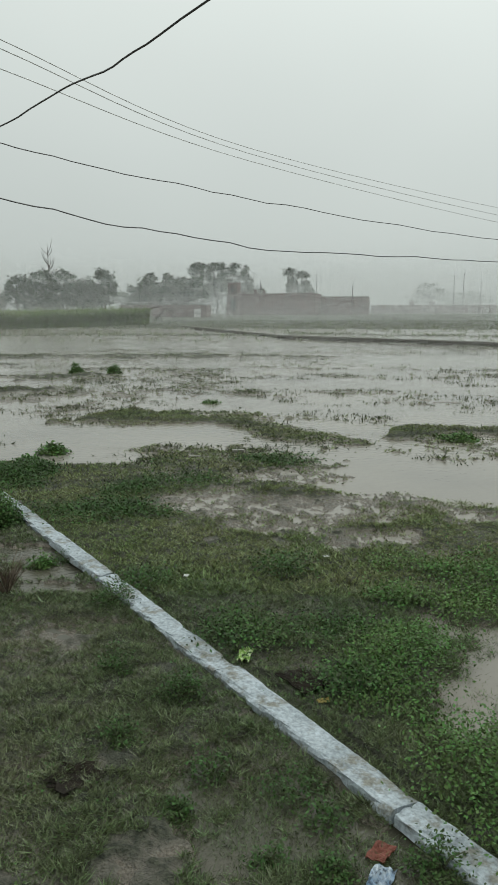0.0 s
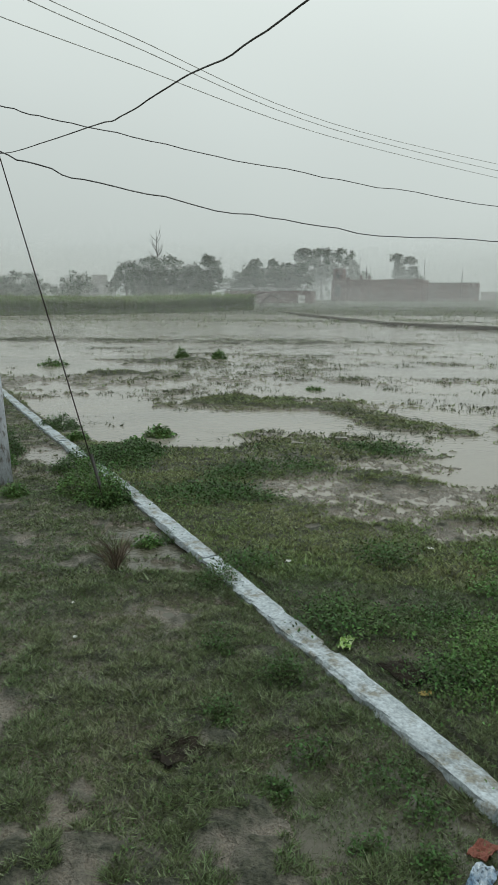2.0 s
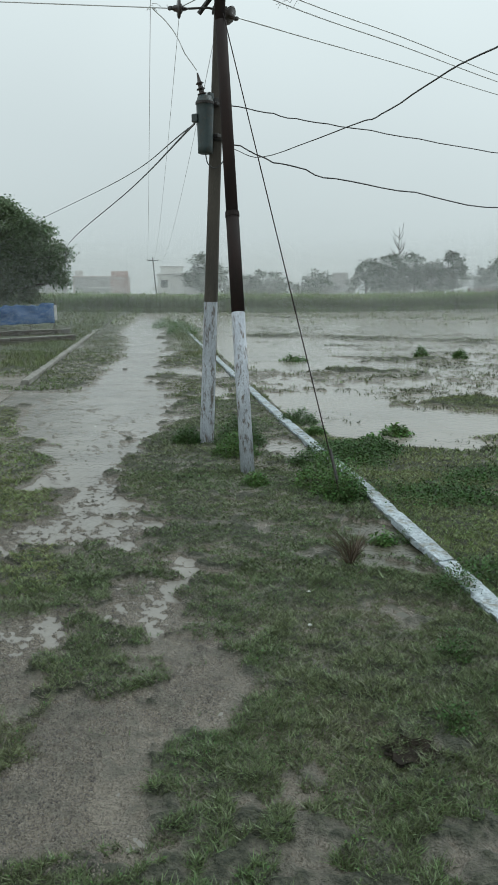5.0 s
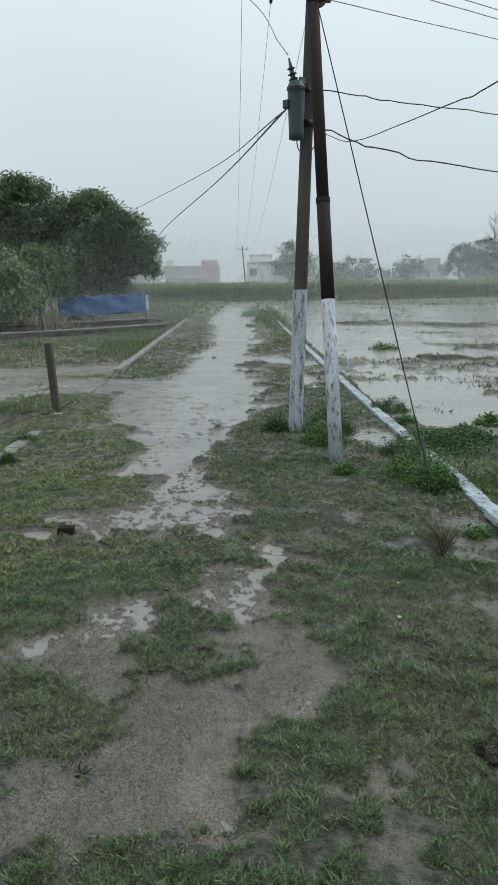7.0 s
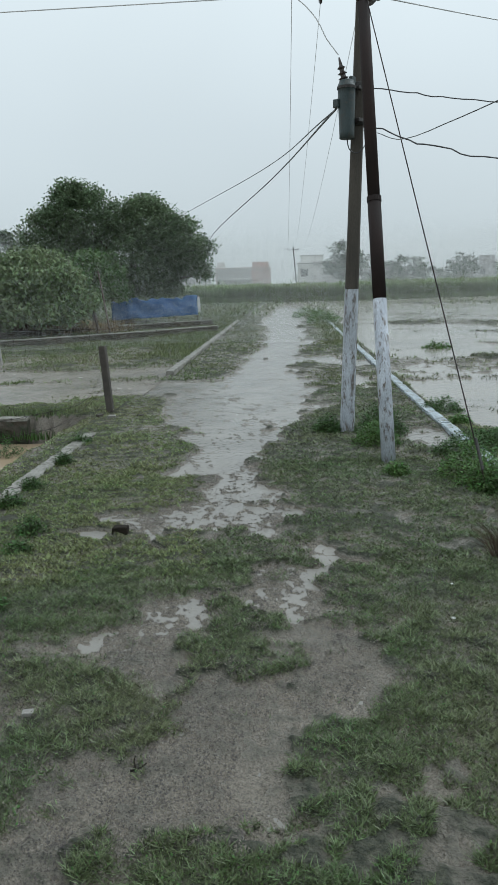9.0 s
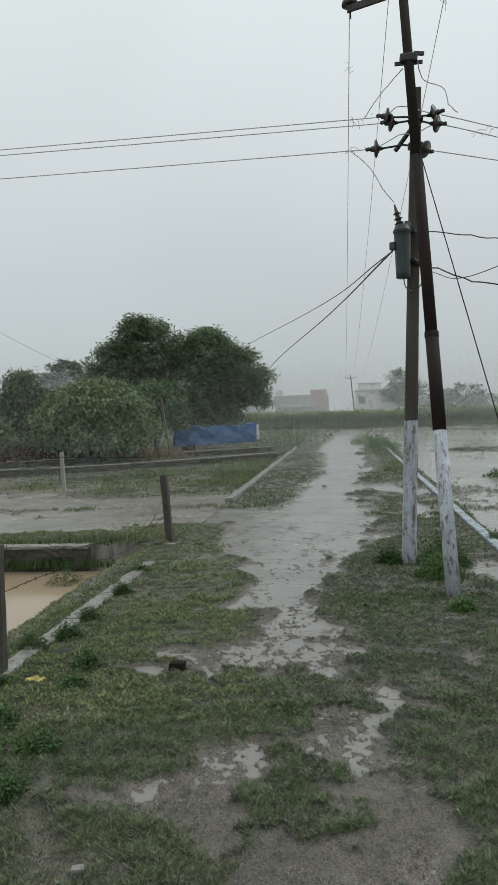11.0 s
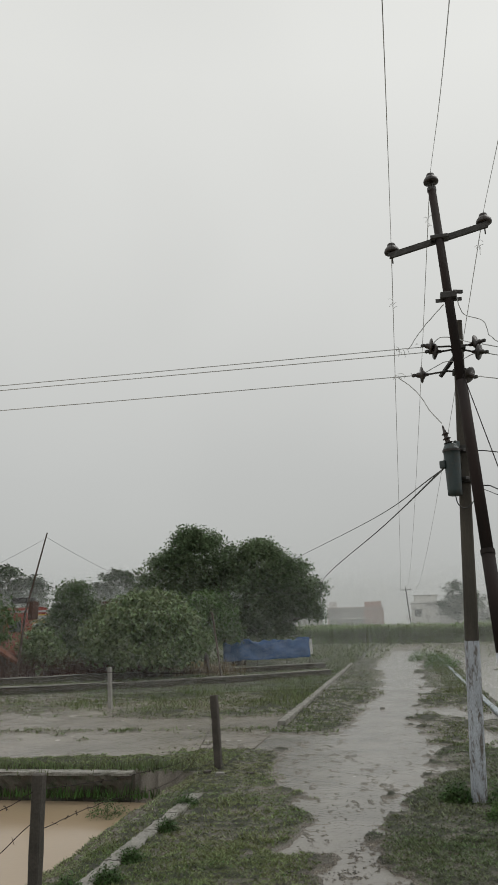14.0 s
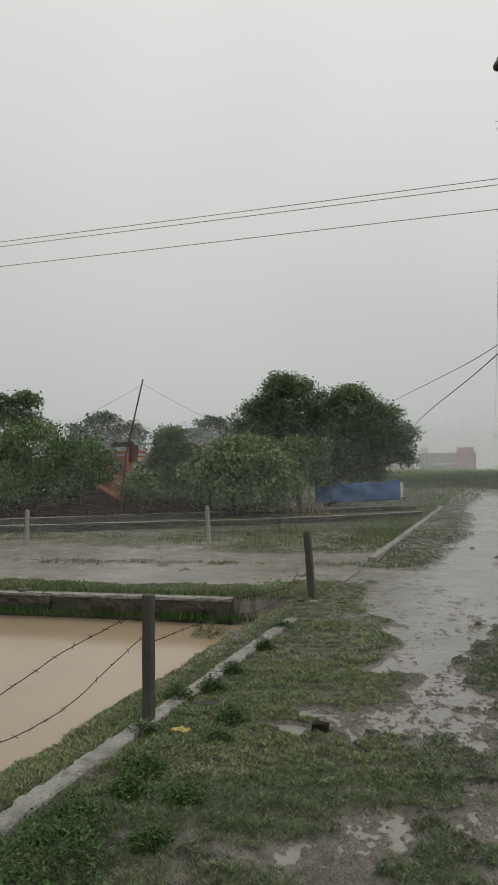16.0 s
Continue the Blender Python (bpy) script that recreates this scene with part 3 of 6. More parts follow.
def ground_height(x, y):
    """Height of the soil; the flood stands at LEVEL, the pond at POND."""
    u, v = DU[0] * x + DU[1] * y, DV[0] * x + DV[1] * y
    r = np.hypot(x, y)
    n1, n2, n3 = fbm(x * 0.45, y * 0.45, 3), fbm(x * 1.7, y * 1.7, 7), fbm(x * 6.5, y * 6.5, 11, 3)
    wob_x, wob_y = x + 0.34 * n2 + 0.08 * n3, y + 0.34 * fbm(x * 1.7 + 9, y * 1.7, 8) + 0.08 * n3
    wx2, wy2 = x + 0.9 * n1, y + 0.9 * fbm(x * 0.45 + 5, y * 0.45, 4)
    # grass verge and lane
    n4 = fbm(x * 19, y * 19, 19, 3) * sstep(30, 14, r)
    turf = wet_sum(wob_x, wob_y, LANE_TURF, 0.6)
    track = np.clip(wet_sum(wob_x, wob_y, LANE_WET, 0.7) - 1.3 * turf, 0, 2)
    trodden = np.clip(wet_sum(wob_x, wob_y, LANE_MUD, 0.7) - 1.2 * turf, 0, 2)
    lane_f = 0.55 + 0.2 * n2 + 0.24 * n3 + 0.14 * n4 - wet_sum(wob_x, wob_y, VERGE_WET, 0.7) - 0.3 * sstep(48, 75, u)
    # rippled flats of mud and film water in the track, and grainy trodden mud
    flow = fbm(u * 1.4, v * 5.0, 33, 4)
    flat = 0.03 + 0.17 * np.clip(flow, -0.5, 0.9) * sstep(40, 12, r) + 0.03 * n3 + 0.2 * n4 - 0.17 * sstep(6, 11, r)
    k = sstep(0.3, 0.75, track)
    lane_f = lane_f * (1 - k) + np.minimum(lane_f, flat) * k
    k = sstep(0.2, 0.6, trodden) * (1 - k)
    lane_f = lane_f * (1 - k) + (0.3 + 0.06 * n2 + 0.05 * n3 + 0.14 * n4) * k
    # flooded field on the right
    shore = sstep(11.0, 13.2, y + 0.35 * x + 0.8 * n2)
    field_f = 0.62 * (1 - shore) - 0.18 * shore + (0.20 + 0.12 * shore) * n2 + (0.17 + 0.2 * shore) * n3 + 0.36 * shore * n1 + 0.12 * n4
    field_f = field_f + 0.3 * sstep(1.6, 0.5, v - 2.5) + 0.35 * sstep(70, 110, r) - 0.12 * sstep(26, 40, r)
    k = sstep(6, 14, y)
    fx, fy = wob_x * (1 - k) + wx2 * k, wob_y * (1 - k) + wy2 * k
    field_f = field_f - wet_sum(fx, fy, FIELD_WET, 0.5) + wet_sum(fx, fy, FIELD_DRY, 0.5)
    k = sstep(0.2, 0.6, wet_sum(wob_x, wob_y, FIELD_CHURN, 0.6))
    field_f = field_f * (1 - k) + (0.1 + 0.1 * n2 + 0.2 * n3 + 0.36 * n4) * k
    # fields on the left, beyond the side lane
    left_f = 0.05 + 0.45 * n1 + 0.3 * n2 + 0.2 * n3 + 0.12 * n4 + 0.8 * sstep(27, 34, u) + 0.5 * sstep(-6.5, -4.5, v)
    road_u = 18.5 + 0.08 * (v + 6)
    left_f = left_f - 1.05 * sstep(2.4, 0.6, np.abs(u - road_u + 0.3 * n2)) - 0.9 * sstep(1.8, 0.4, np.abs(u - 22.2 + 0.5 * n1))
    left_f = left_f + 0.9 * sstep(1.1, 0.3, np.abs(u - 15.6 - 0.05 * (v + 4)))
    f = np.where(v > 2.5, field_f, np.where(v > -3.7, lane_f, left_f))
    z = LEVEL + 0.07 * np.clip(f, -1.2, 1.3) + 0.006 * n3
    # the soil stays below the tops of the kerbs
    z = np.where((np.abs(v - np.interp(u, [9.5, 15, 42, 70], [2.43, 2.3, 2.04, 1.8])) < 0.2) & (u < 72), np.minimum(z, 0.015), z)
    # bank and bed of the pond
    bank = (v < -3.7) & (u < 14.75)
    zb = 0.02 - 0.62 * sstep(-3.85, -5.4, v + 0.12 * n2) + 0.02 * n3
    z = np.where(bank, zb, z)
    # the land rises a little towards the far building
    az = np.degrees(np.arctan2(x, y))
    z = z + 1.25 * sstep(95, 172, r) * sstep(-27, -14, az) * sstep(75, 40, az)
    return z


def ground_f(x, y):
    """Soil height over the standing water nearby."""
    u, v = DU[0] * x + DU[1] * y, DV[0] * x + DV[1] * y
    pond = (v < -3.7) & (u < 14.75)
    return ground_height(x, y) - np.where(pond, POND, LEVEL)


# ---- ground: one sheet to the horizon ----
rad = [0.6]
while rad[-1] < 2600:
    rad.append(rad[-1] * (1.05 if rad[-1] < 2.2 else 1.0065 if rad[-1] < 24 else 1.018 if rad[-1] < 180 else 1.06))
rad = np.array(rad)
azs = np.radians(np.concatenate([np.arange(-84, 22, 0.13), np.arange(22, 276, 4.0)]))
RR, AA = np.meshgrid(rad, azs, indexing="ij")
gx, gy = RR * np.sin(AA), RR * np.cos(AA)
gz = ground_height(gx.ravel(), gy.ravel())
verts = np.column_stack([gx.ravel(), gy.ravel(), gz])
nr, na = RR.shape
ii, jj = np.meshgrid(np.arange(nr - 1), np.arange(na), indexing="ij")
j2 = (jj + 1) % na
quads = np.column_stack([(ii * na + jj).ravel(), (ii * na + j2).ravel(), ((ii + 1) * na + j2).ravel(), ((ii + 1) * na + jj).ravel()])[:, ::-1]
verts = np.vstack([verts, [[0, 0, float(gz[:na].mean())]]])
hub = len(verts) - 1
fan = [[hub, (j + 1) % na, j] for j in range(na)]
ground = link_mesh("ground", verts, quads.tolist() + fan, "soil", smooth=True)
tagged(ground, "wet brown soil with mud and short grass", "ground", kind="structure")


def flat_water(name, corners, z, material, label):
    vs = [(x, y, z) for x, y in corners]
    ob = link_mesh(name, vs, [list(range(len(vs)))], material)
    return tagged(ob, label, "water", kind="structure")


flat_water("water_field", [lane(-30, 2.5)[:2], lane(-30, 160)[:2], lane(110, 160)[:2], lane(110, 2.5)[:2]], LEVEL, "water", "grey-brown flood water standing on the field")
flat_water("water_lane", [lane(-10, -3.6)[:2], lane(-10, 0.3)[:2], lane(11.5, 0.3)[:2], lane(11.5, 2.4)[:2], lane(75, 2.4)[:2], lane(75, -3.6)[:2]], LEVEL + 0.001, "puddle", "rain water standing on the muddy lane")
flat_water("water_verge", [lane(-10, 0.3)[:2], lane(-10, 2.4)[:2], lane(11.5, 2.4)[:2], lane(11.5, 0.3)[:2]], LEVEL + 0.001, "verge_water", "dark shallow water over drowned grass by the kerb")
flat_water("water_side", [lane(14.9, -90)[:2], lane(14.9, -3.65)[:2], lane(75, -3.65)[:2], lane(75, -90)[:2]], LEVEL, "side", "brown rain water on the side lane and field")
flat_water("water_pond", [lane(-40, -70)[:2], lane(-40, -4.0)[:2], lane(14.35, -4.0)[:2], lane(14.35, -70)[:2]], POND, "pond", "tan muddy water filling the sunken plot")

# ---- kerbs and low walls ----


def kerb_piece(length, width, height, seed, step=0.07):
    """A length of plastered masonry with chipped edges; x along it, top at height, bottom below the soil."""
    bm = bmesh.new()
    n = max(3, int(length / step))
    prof = [(-0.5, -0.25), (-0.5, 0.55), (-0.46, 0.9), (-0.38, 1.0), (-0.12, 1.0), (0.14, 1.0), (0.38, 1.0), (0.46, 0.9), (0.5, 0.55), (0.5, -0.25)]
    rows = []
    for i in range(n + 1):
        x = length * i / n
        row = []
        for py, pz in prof:
            c = Vector((x * 9 + seed * 3.1, py * 4, pz * 3 + seed))
            w = 0.035 * noise.noise(c) + 0.02 * noise.noise(c * 3.1)
            chip = max(0, noise.noise(Vector((x * 3.1 + seed, py * 2, 4))) - 0.12) * (0.055 if abs(py) > 0.3 else 0.015)
            row.append(bm.verts.new((x, py * width * (1 - chip * 5) + w * 0.7 * (abs(py) > 0.3), pz * height - chip * (pz > 0) * height * 6 + w * 0.4)))
        rows.append(row)
    for a, b in zip(rows, rows[1:]):
        for k in range(len(prof) - 1):
            bm.faces.new((a[k], a[k + 1], b[k + 1], b[k]))
    bm.faces.new(rows[0])
    bm.faces.new(rows[-1][::-1])
    bmesh.ops.recalc_face_normals(bm, faces=bm.faces)
    return bm


def kerb_line(name, points, lengths, width, height, material, label, gap=0.012):
    """A kerb of separate cast lengths along a line."""
    root = tagged(new(name), label, "kerb", kind="structure")
    rng = random.Random(len(name))
    pts = [Vector((*p, 0)) for p in points]
    for a, b in zip(pts, pts[1:]):
        d, run = (b - a).normalized(), (b - a).length
        turn = math.atan2(d.y, d.x)
        s = 0.0
        while s < run - 0.05:
            ln = min(rng.uniform(*lengths), run - s)
            ob = part("kerb_length", kerb_piece(ln - gap, width, height, rng.uniform(0, 90), 0.07 if s + (a.length) < 22 else 0.3), material, root, smooth=False)
            p = a + d * s
            ob.matrix_local = Matrix.Translation((p.x + rng.uniform(-0.008, 0.008), p.y, rng.uniform(-0.008, 0.006))) @ Matrix.Rotation(turn + rng.uniform(-0.006, 0.006), 4, "Z") @ Matrix.Rotation(rng.uniform(-0.025, 0.025), 4, "X")
            s += ln
    return root


kerb_line("kerb_right", [lane(-3, 2.43)[:2], lane(9.5, 2.43)[:2], lane(15, 2.3)[:2], lane(42, 2.04)[:2], lane(70, 1.8)[:2]], (0.8, 2.2), 0.185, 0.056, "lime", "blue-white limewashed masonry kerb, chipped and cracked")
kerb_line("kerb_left", [lane(4.4, -3.66)[:2], lane(12.7, -3.58)[:2]], (0.8, 1.9), 0.2, 0.05, "cement", "grey cement kerb half buried in grass")
kerb_line("kerb_left_far", [lane(21.4, -3.6)[:2], lane(52, -3.8)[:2]], (1.5, 3.0), 0.22, 0.12, "cement", "pale cement kerb along the flooded lane")

# retaining wall of the pond, with a broken coping
root = tagged(new("wall_pond"), "dark mossy retaining wall with a thin cement coping", "wall", kind="structure")
rng = random.Random(4)
v0 = -5.3
while v0 > -44:
    ln = rng.uniform(1.6, 2.8)
    a, b = Vector(lane(14.62 - 0.055 * (-4 - v0) * 0.6, v0)), Vector(lane(14.62 - 0.055 * (-4 - v0 + ln) * 0.6, v0 - ln))
    d = b - a
    turn = math.atan2(d.y, d.x)
    bm = bmesh.new()
    made = bmesh.ops.create_grid(bm, x_segments=22, y_segments=8, size=0.5, matrix=Matrix.Translation((d.length / 2, 0.13, -0.35)) @ Matrix.Rotation(radians(90), 4, "X") @ Matrix.Diagonal((d.length, 0.66, 1, 1)))
    for q in bm.verts:
        q.co.y += 0.09 * noise.noise(q.co * 3 + a) + 0.04 * noise.noise(q.co * 11 + a)
    add_box(bm, (d.length, 0.2, 0.66), (d.length / 2, 0.0, -0.36))
    ob = part("wall_length", bm, "wallwet", root)
    ob.matrix_local = Matrix.Translation(a) @ Matrix.Rotation(turn, 4, "Z")
    cap = part("coping", kerb_piece(d.length - 0.02, 0.28, 0.05, v0, 0.12), "cement", root)
    cap.matrix_local = Matrix.Translation(a + Vector((0, 0, -0.02))) @ Matrix.Rotation(turn, 4, "Z") @ Matrix.Rotation(rng.uniform(-0.03, 0.03), 4, "X")
    v0 -= ln

# two low terrace walls across the left-hand field
for name, pts, h in (("wall_terrace_front", [(-35.6, 5.0), (-34.76, 9.05), (-30.9, 17.98), (-29.6, 25.0), (-29.4, 29.0)], 0.30), ("wall_terrace_back", [(-41, 5.6), (-39.8, 10.4), (-36.8, 21.78), (-34.0, 33.2)], 0.34)):
    root = tagged(new(name), "low dark masonry wall with a pale coping among grass", "wall", kind="structure")
    for a, b in zip(pts, pts[1:]):
        a, b = Vector((*a, 0)), Vector((*b, 0))
        n = max(1, int((b - a).length / 3))
        for i in range(n):
            p, q = a.lerp(b, i / n), a.lerp(b, (i + 1) / n)
            d = q - p
            ob = part("wall_length", box((d.length, 0.22, h + 0.2), (d.length / 2, 0, h / 2 - 0.1), rough=0.02), "wallwet", root)
            ob.matrix_local = Matrix.Translation(p) @ Matrix.Rotation(math.atan2(d.y, d.x), 4, "Z")
            cp = part("coping", kerb_piece(d.length - 0.03, 0.27, 0.035, i + a.x, 0.3), "cement", root)
            cp.matrix_local = Matrix.Translation(p + Vector((0, 0, h + rng.uniform(-0.02, 0.02)))) @ Matrix.Rotation(math.atan2(d.y, d.x), 4, "Z")

# bund across the far field
root = tagged(new("kerb_bund"), "long low masonry channel edge across the flooded field", "kerb", kind="structure")
for a, b in zip([(-27, 112), (-6.5, 66.5), (10.5, 52), (34, 33)], [(-6.5, 66.5), (10.5, 52), (34, 33), (60, 12)]):
    a, b = Vector((*a, 0)), Vector((*b, 0))
    n = int((b - a).length / 6)
    for i in range(n):
        p, q = a.lerp(b, i / n), a.lerp(b, (i + 1) / n)
        d = q - p
        ob = part("kerb_length", kerb_piece(d.length - 0.04, 0.35, 0.25, i * 2.2, 0.5), "wallwet", root)
        ob.matrix_local = Matrix.Translation(p) @ Matrix.Rotation(math.atan2(d.y, d.x), 4, "Z")
        cp = part("coping", kerb_piece(d.length - 0.04, 0.3, 0.05, i * 1.2, 0.5), "cement", root)
        cp.matrix_local = Matrix.Translation(p + Vector((0, 0, 0.25))) @ Matrix.Rotation(math.atan2(d.y, d.x), 4, "Z")

# ---- the pair of power poles ----
P1A, P1B = Vector((-7.5, 10.15, -0.1)), Vector((-7.25, 10.31, 7.42))
P2A, P2B = Vector((-5.72, 8.65, -0.1)), Vector((-7.66, 10.5, 10.15))


def on(a, b, z):
    return a.lerp(b, (z - a.z) / (b.z - a.z))


def square_pole(a, b, w0, w1, ch=0.25):
    """A tapered pole of square section with chamfered arrises."""
    d = b - a
    bm = bmesh.new()
    out = []
    x, y = Vector((DV[0], DV[1], 0)), Vector((DU[0], DU[1], 0))
    for i in range(9):
        s = i / 8
        w = (w0 + (w1 - w0) * s) / 2
        c = a + d * s
        ring = []
        for sx, sy in ((1 - ch, 1), (1, 1 - ch), (1, ch - 1), (1 - ch, -1), (ch - 1, -1), (-1, ch - 1), (-1, 1 - ch), (ch - 1, 1)):
            q = c + x * sx * w + y * sy * w
            ring.append(bm.verts.new(q + Vector(noise.noise_vector(q * 3)) * 0.005))
        out.append(ring)
    for r0, r1 in zip(out, out[1:]):
        for k in range(8):
            bm.faces.new((r0[k], r0[(k + 1) % 8], r1[(k + 1) % 8], r1[k]))
    bm.faces.new(out[0][::-1])
    bm.faces.new(out[-1])
    bmesh.ops.recalc_face_normals(bm, faces=bm.faces)
    return bm


pole = thing("concrete_power_pole", (0, 0, 0), "weathered concrete power pole with peeling blue-white paint at its foot", "power pole")
cut = on(P1A, P1B, 2.28)
part("painted_foot", square_pole(P1A, cut, 0.225, 0.205), "paint", pole, "peeling blue-white painted foot")
part("shaft", square_pole(cut, P1B, 0.203, 0.15), "concrete", pole)
for z in (5.27, 4.73):
    c = on(P1A, P1B, z)
    part("strap", box((0.25, 0.25, 0.07), c, 0.01, math.atan2(DV[1], DV[0])), "iron", pole, "galvanised transformer strap")
for z in (6.95, 6.55):
    c = on(P1A, P1B, z)
    part("clamp_band", box((0.22, 0.22, 0.06), c, 0.01, math.atan2(DV[1], DV[0])), "iron", pole)

strut = thing("iron_power_pole", (0, 0, 0), "dark rusty stepped iron pole leaning on the concrete pole", "power pole")
paint_to, j1, j2 = on(P2A, P2B, 2.15), on(P2A, P2B, 3.5), on(P2A, P2B, 6.2)
part("painted_foot", tube([P2A, on(P2A, P2B, 1.1), paint_to], [0.098, 0.096, 0.094], 16), "paint", strut, "peeling blue-white painted foot", smooth=True)
part("lower_tube", tube([paint_to, j1], [0.0935, 0.0935], 16), "rust", strut, smooth=True)
part("collar", tube([j1 - (P2B - P2A).normalized() * 0.04, j1 + (P2B - P2A).normalized() * 0.03], [0.102, 0.1], 16), "rust", strut)
part("middle_tube", tube([j1, on(P2A, P2B, 5.0), j2], [0.086, 0.085, 0.084], 16), "rust", strut, smooth=True)
part("upper_tube", tube([j2, P2B], [0.076, 0.07], 16), "rust", strut, smooth=True)
part("top_cap", tube([P2B - Vector((0, 0, 0.05)), P2B + Vector((0, 0, 0.02))], [0.082, 0.08], 16), "iron", strut)
ARM_L, ARM_R = Vector((-8.19, 9.92, 8.86)), Vector((-6.89, 10.84, 9.17))
ad = (ARM_R - ARM_L)
ax, az_ = ad.normalized(), Vector((0, 0, 1))
ay = az_.cross(ax).normalized()
rot = Matrix((ax, ay, ax.cross(ay))).transposed().to_4x4()
bm = bmesh.new()
add_box(bm, (ad.length + 0.1, 0.012, 0.1), m=Matrix.Translation((ARM_L + ARM_R) / 2 - ay * 0.09) @ rot)
add_box(bm, (ad.length + 0.1, 0.05, 0.012), m=Matrix.Translation((ARM_L + ARM_R) / 2 - ay * 0.06 + Vector((0, 0, 0.045))) @ rot)
add_box(bm, (ad.length + 0.1, 0.05, 0.012), m=Matrix.Translation((ARM_L + ARM_R) / 2 - ay * 0.06 - Vector((0, 0, 0.045))) @ rot)
part("crossarm", bm, "iron", strut, "dark steel channel crossarm")
mid = on(P2A, P2B, 9.02)
bm = box((0.3, 0.2, 0.07), mid, 0.01, math.atan2(ad.y, ad.x))
part("arm_clamp", bm, "iron", strut)
cl = on(P2A, P2B, 7.8)
bm = box((0.26, 0.2, 0.12), cl, 0.015, math.atan2(DV[1], DV[0]))
add_box(bm, (0.42, 0.04, 0.05), cl + Vector((0, 0, -0.06)), 0.0, math.atan2(DV[1], DV[0]))
add_box(bm, (0.16, 0.05, 0.05), cl + Vector((0.12, 0.1, 0.07)), 0.0, math.atan2(DV[1], DV[0]) + 0.3)
part("upper_clamp", bm, "iron", strut)
PIN = [(0, 0.012), (0.05, 0.012), (0.052, 0.1), (0.06, 0.13), (0.09, 0.137), (0.13, 0.125), (0.165, 0.098), (0.195, 0.07), (0.205, 0.076), (0.235, 0.066), (0.25, 0.02)]
TOPS = []
for base in (ARM_L, ARM_R, P2B):
    b0 = base + Vector((0, 0, -0.05 if base is not P2B else 0.0))
    up = Vector((-0.03, 0, 1)).normalized()
    part("pin_insulator", lathe(PIN, b0 + up * 0.06, b0 + up), "porcelain", strut, "brown porcelain pin insulator", smooth=True)
    part("insulator_pin", tube([b0 - up * 0.08, b0 + up * 0.14], 0.012, 6), "iron", strut)
    TOPS.append(b0 + up * 0.29)

# disc strain insulators between the two pole heads
DISC = [(1.15 * a, 1.2 * b) for a, b in [(0, 0.018), (0.05, 0.03), (0.06, 0.055), (0.075, 0.06), (0.085, 0.105), (0.1, 0.115), (0.115, 0.1), (0.12, 0.04), (0.16, 0.035), (0.19, 0.018), (0.23, 0.014)]]
ENDS_L = [Vector((-7.57, 9.96, 7.01)), Vector((-7.52, 9.99, 6.91)), Vector((-7.71, 9.85, 6.53))]
ENDS_R = [Vector((-6.97, 10.38, 6.98)), Vector((-6.94, 10.39, 6.82)), Vector((-7.10, 10.30, 6.45))]
head = [on(P1A, P1B, 6.95), on(P1A, P1B, 6.9), on(P1A, P1B, 6.55)]
for h, a in zip(head + head, ENDS_L + ENDS_R):
    d = (a - h).normalized()
    ins = thing("strain_insulator", (0, 0, 0), "brown porcelain disc strain insulator bolted to the pole head", "insulator", "strain insulators")
    part("disc", lathe(DISC, a - d * 0.12, a + d), "porcelain", ins, smooth=True)
    part("shackle", tube([h, h.lerp(a, 0.3) + Vector((0, 0, 0.03)), a - d * 0.1], 0.016, 6), "iron", ins)
    part("clevis", box((0.07, 0.05, 0.05), a + d * 0.12, 0.008), "iron", ins)
# diagonal strut bracket below them
part("bracket", tube([head[2] + Vector((-0.25, -0.18, -0.05)), head[2] + Vector((-0.02, -0.02, 0.3))], 0.035, 4), "iron", pole)

# pole-mounted transformer
tx = thing("pole_transformer", (0, 0, 0), "small grey-green cylindrical transformer strapped to the concrete pole", "transformer")
T0, T1 = Vector((-7.34, 9.98, 4.48)), Vector((-7.34, 9.98, 5.32))
part("tank", lathe([(p, 0.86 * q) for p, q in [(0, 0.1), (0.01, 0.128), (0.1, 0.13), (0.62, 0.15), (0.7, 0.15), (0.71, 0.16), (0.74, 0.16), (0.75, 0.15), (0.82, 0.12), (0.84, 0.04)]], T0, T1, 20), "tank", tx, smooth=True)
part("lid_band", lathe([(0, 0.142), (0.035, 0.142)], T1 - Vector((0, 0, 0.14)), T1, 20), "iron", tx)
bt = T1 + Vector((-0.10, -0.06, 0.34))
part("bushing", lathe([(0, 0.05), (0.05, 0.05), (0.06, 0.075), (0.08, 0.04), (0.12, 0.038), (0.13, 0.07), (0.15, 0.036), (0.2, 0.034), (0.21, 0.062), (0.235, 0.03), (0.3, 0.02), (0.36, 0.012)], T1 + Vector((-0.02, -0.02, -0.05)), bt, 12), "porcelain", tx, "brown porcelain bushing", smooth=True)
part("lifting_lug", box((0.05, 0.12, 0.1), T1 + Vector((0.07, 0.05, -0.02)), 0.01), "tank", tx)
part("terminal_box", box((0.1, 0.1, 0.12), T0 + Vector((-0.1, -0.1, 0.5)), 0.012), "tank", tx)
for k, z in enumerate((4.75, 5.2)):
    part("hanger", box((0.12, 0.1, 0.05), (T0 + T1) / 2 + Vector((0.1, 0.14, z - 4.9)), 0.005), "iron", tx)
part("drain_cable", tube(smooth_path([T0 + Vector((0, 0, 0.02)), T0 + Vector((0.03, 0.02, -0.14)), T0 + Vector((0.12, 0.1, -0.2)), T0 + Vector((0.22, 0.2, -0.05)), T0 + Vector((0.22, 0.2, 0.15))], 4), 0.009, 5), "cable", tx)

# ---- wires ----


def wire(points, r, material, label, category="wire", group="overhead wires", name="overhead_wire"):
    return tagged(part(name, tube(points, r, 5), material), label, category, group)


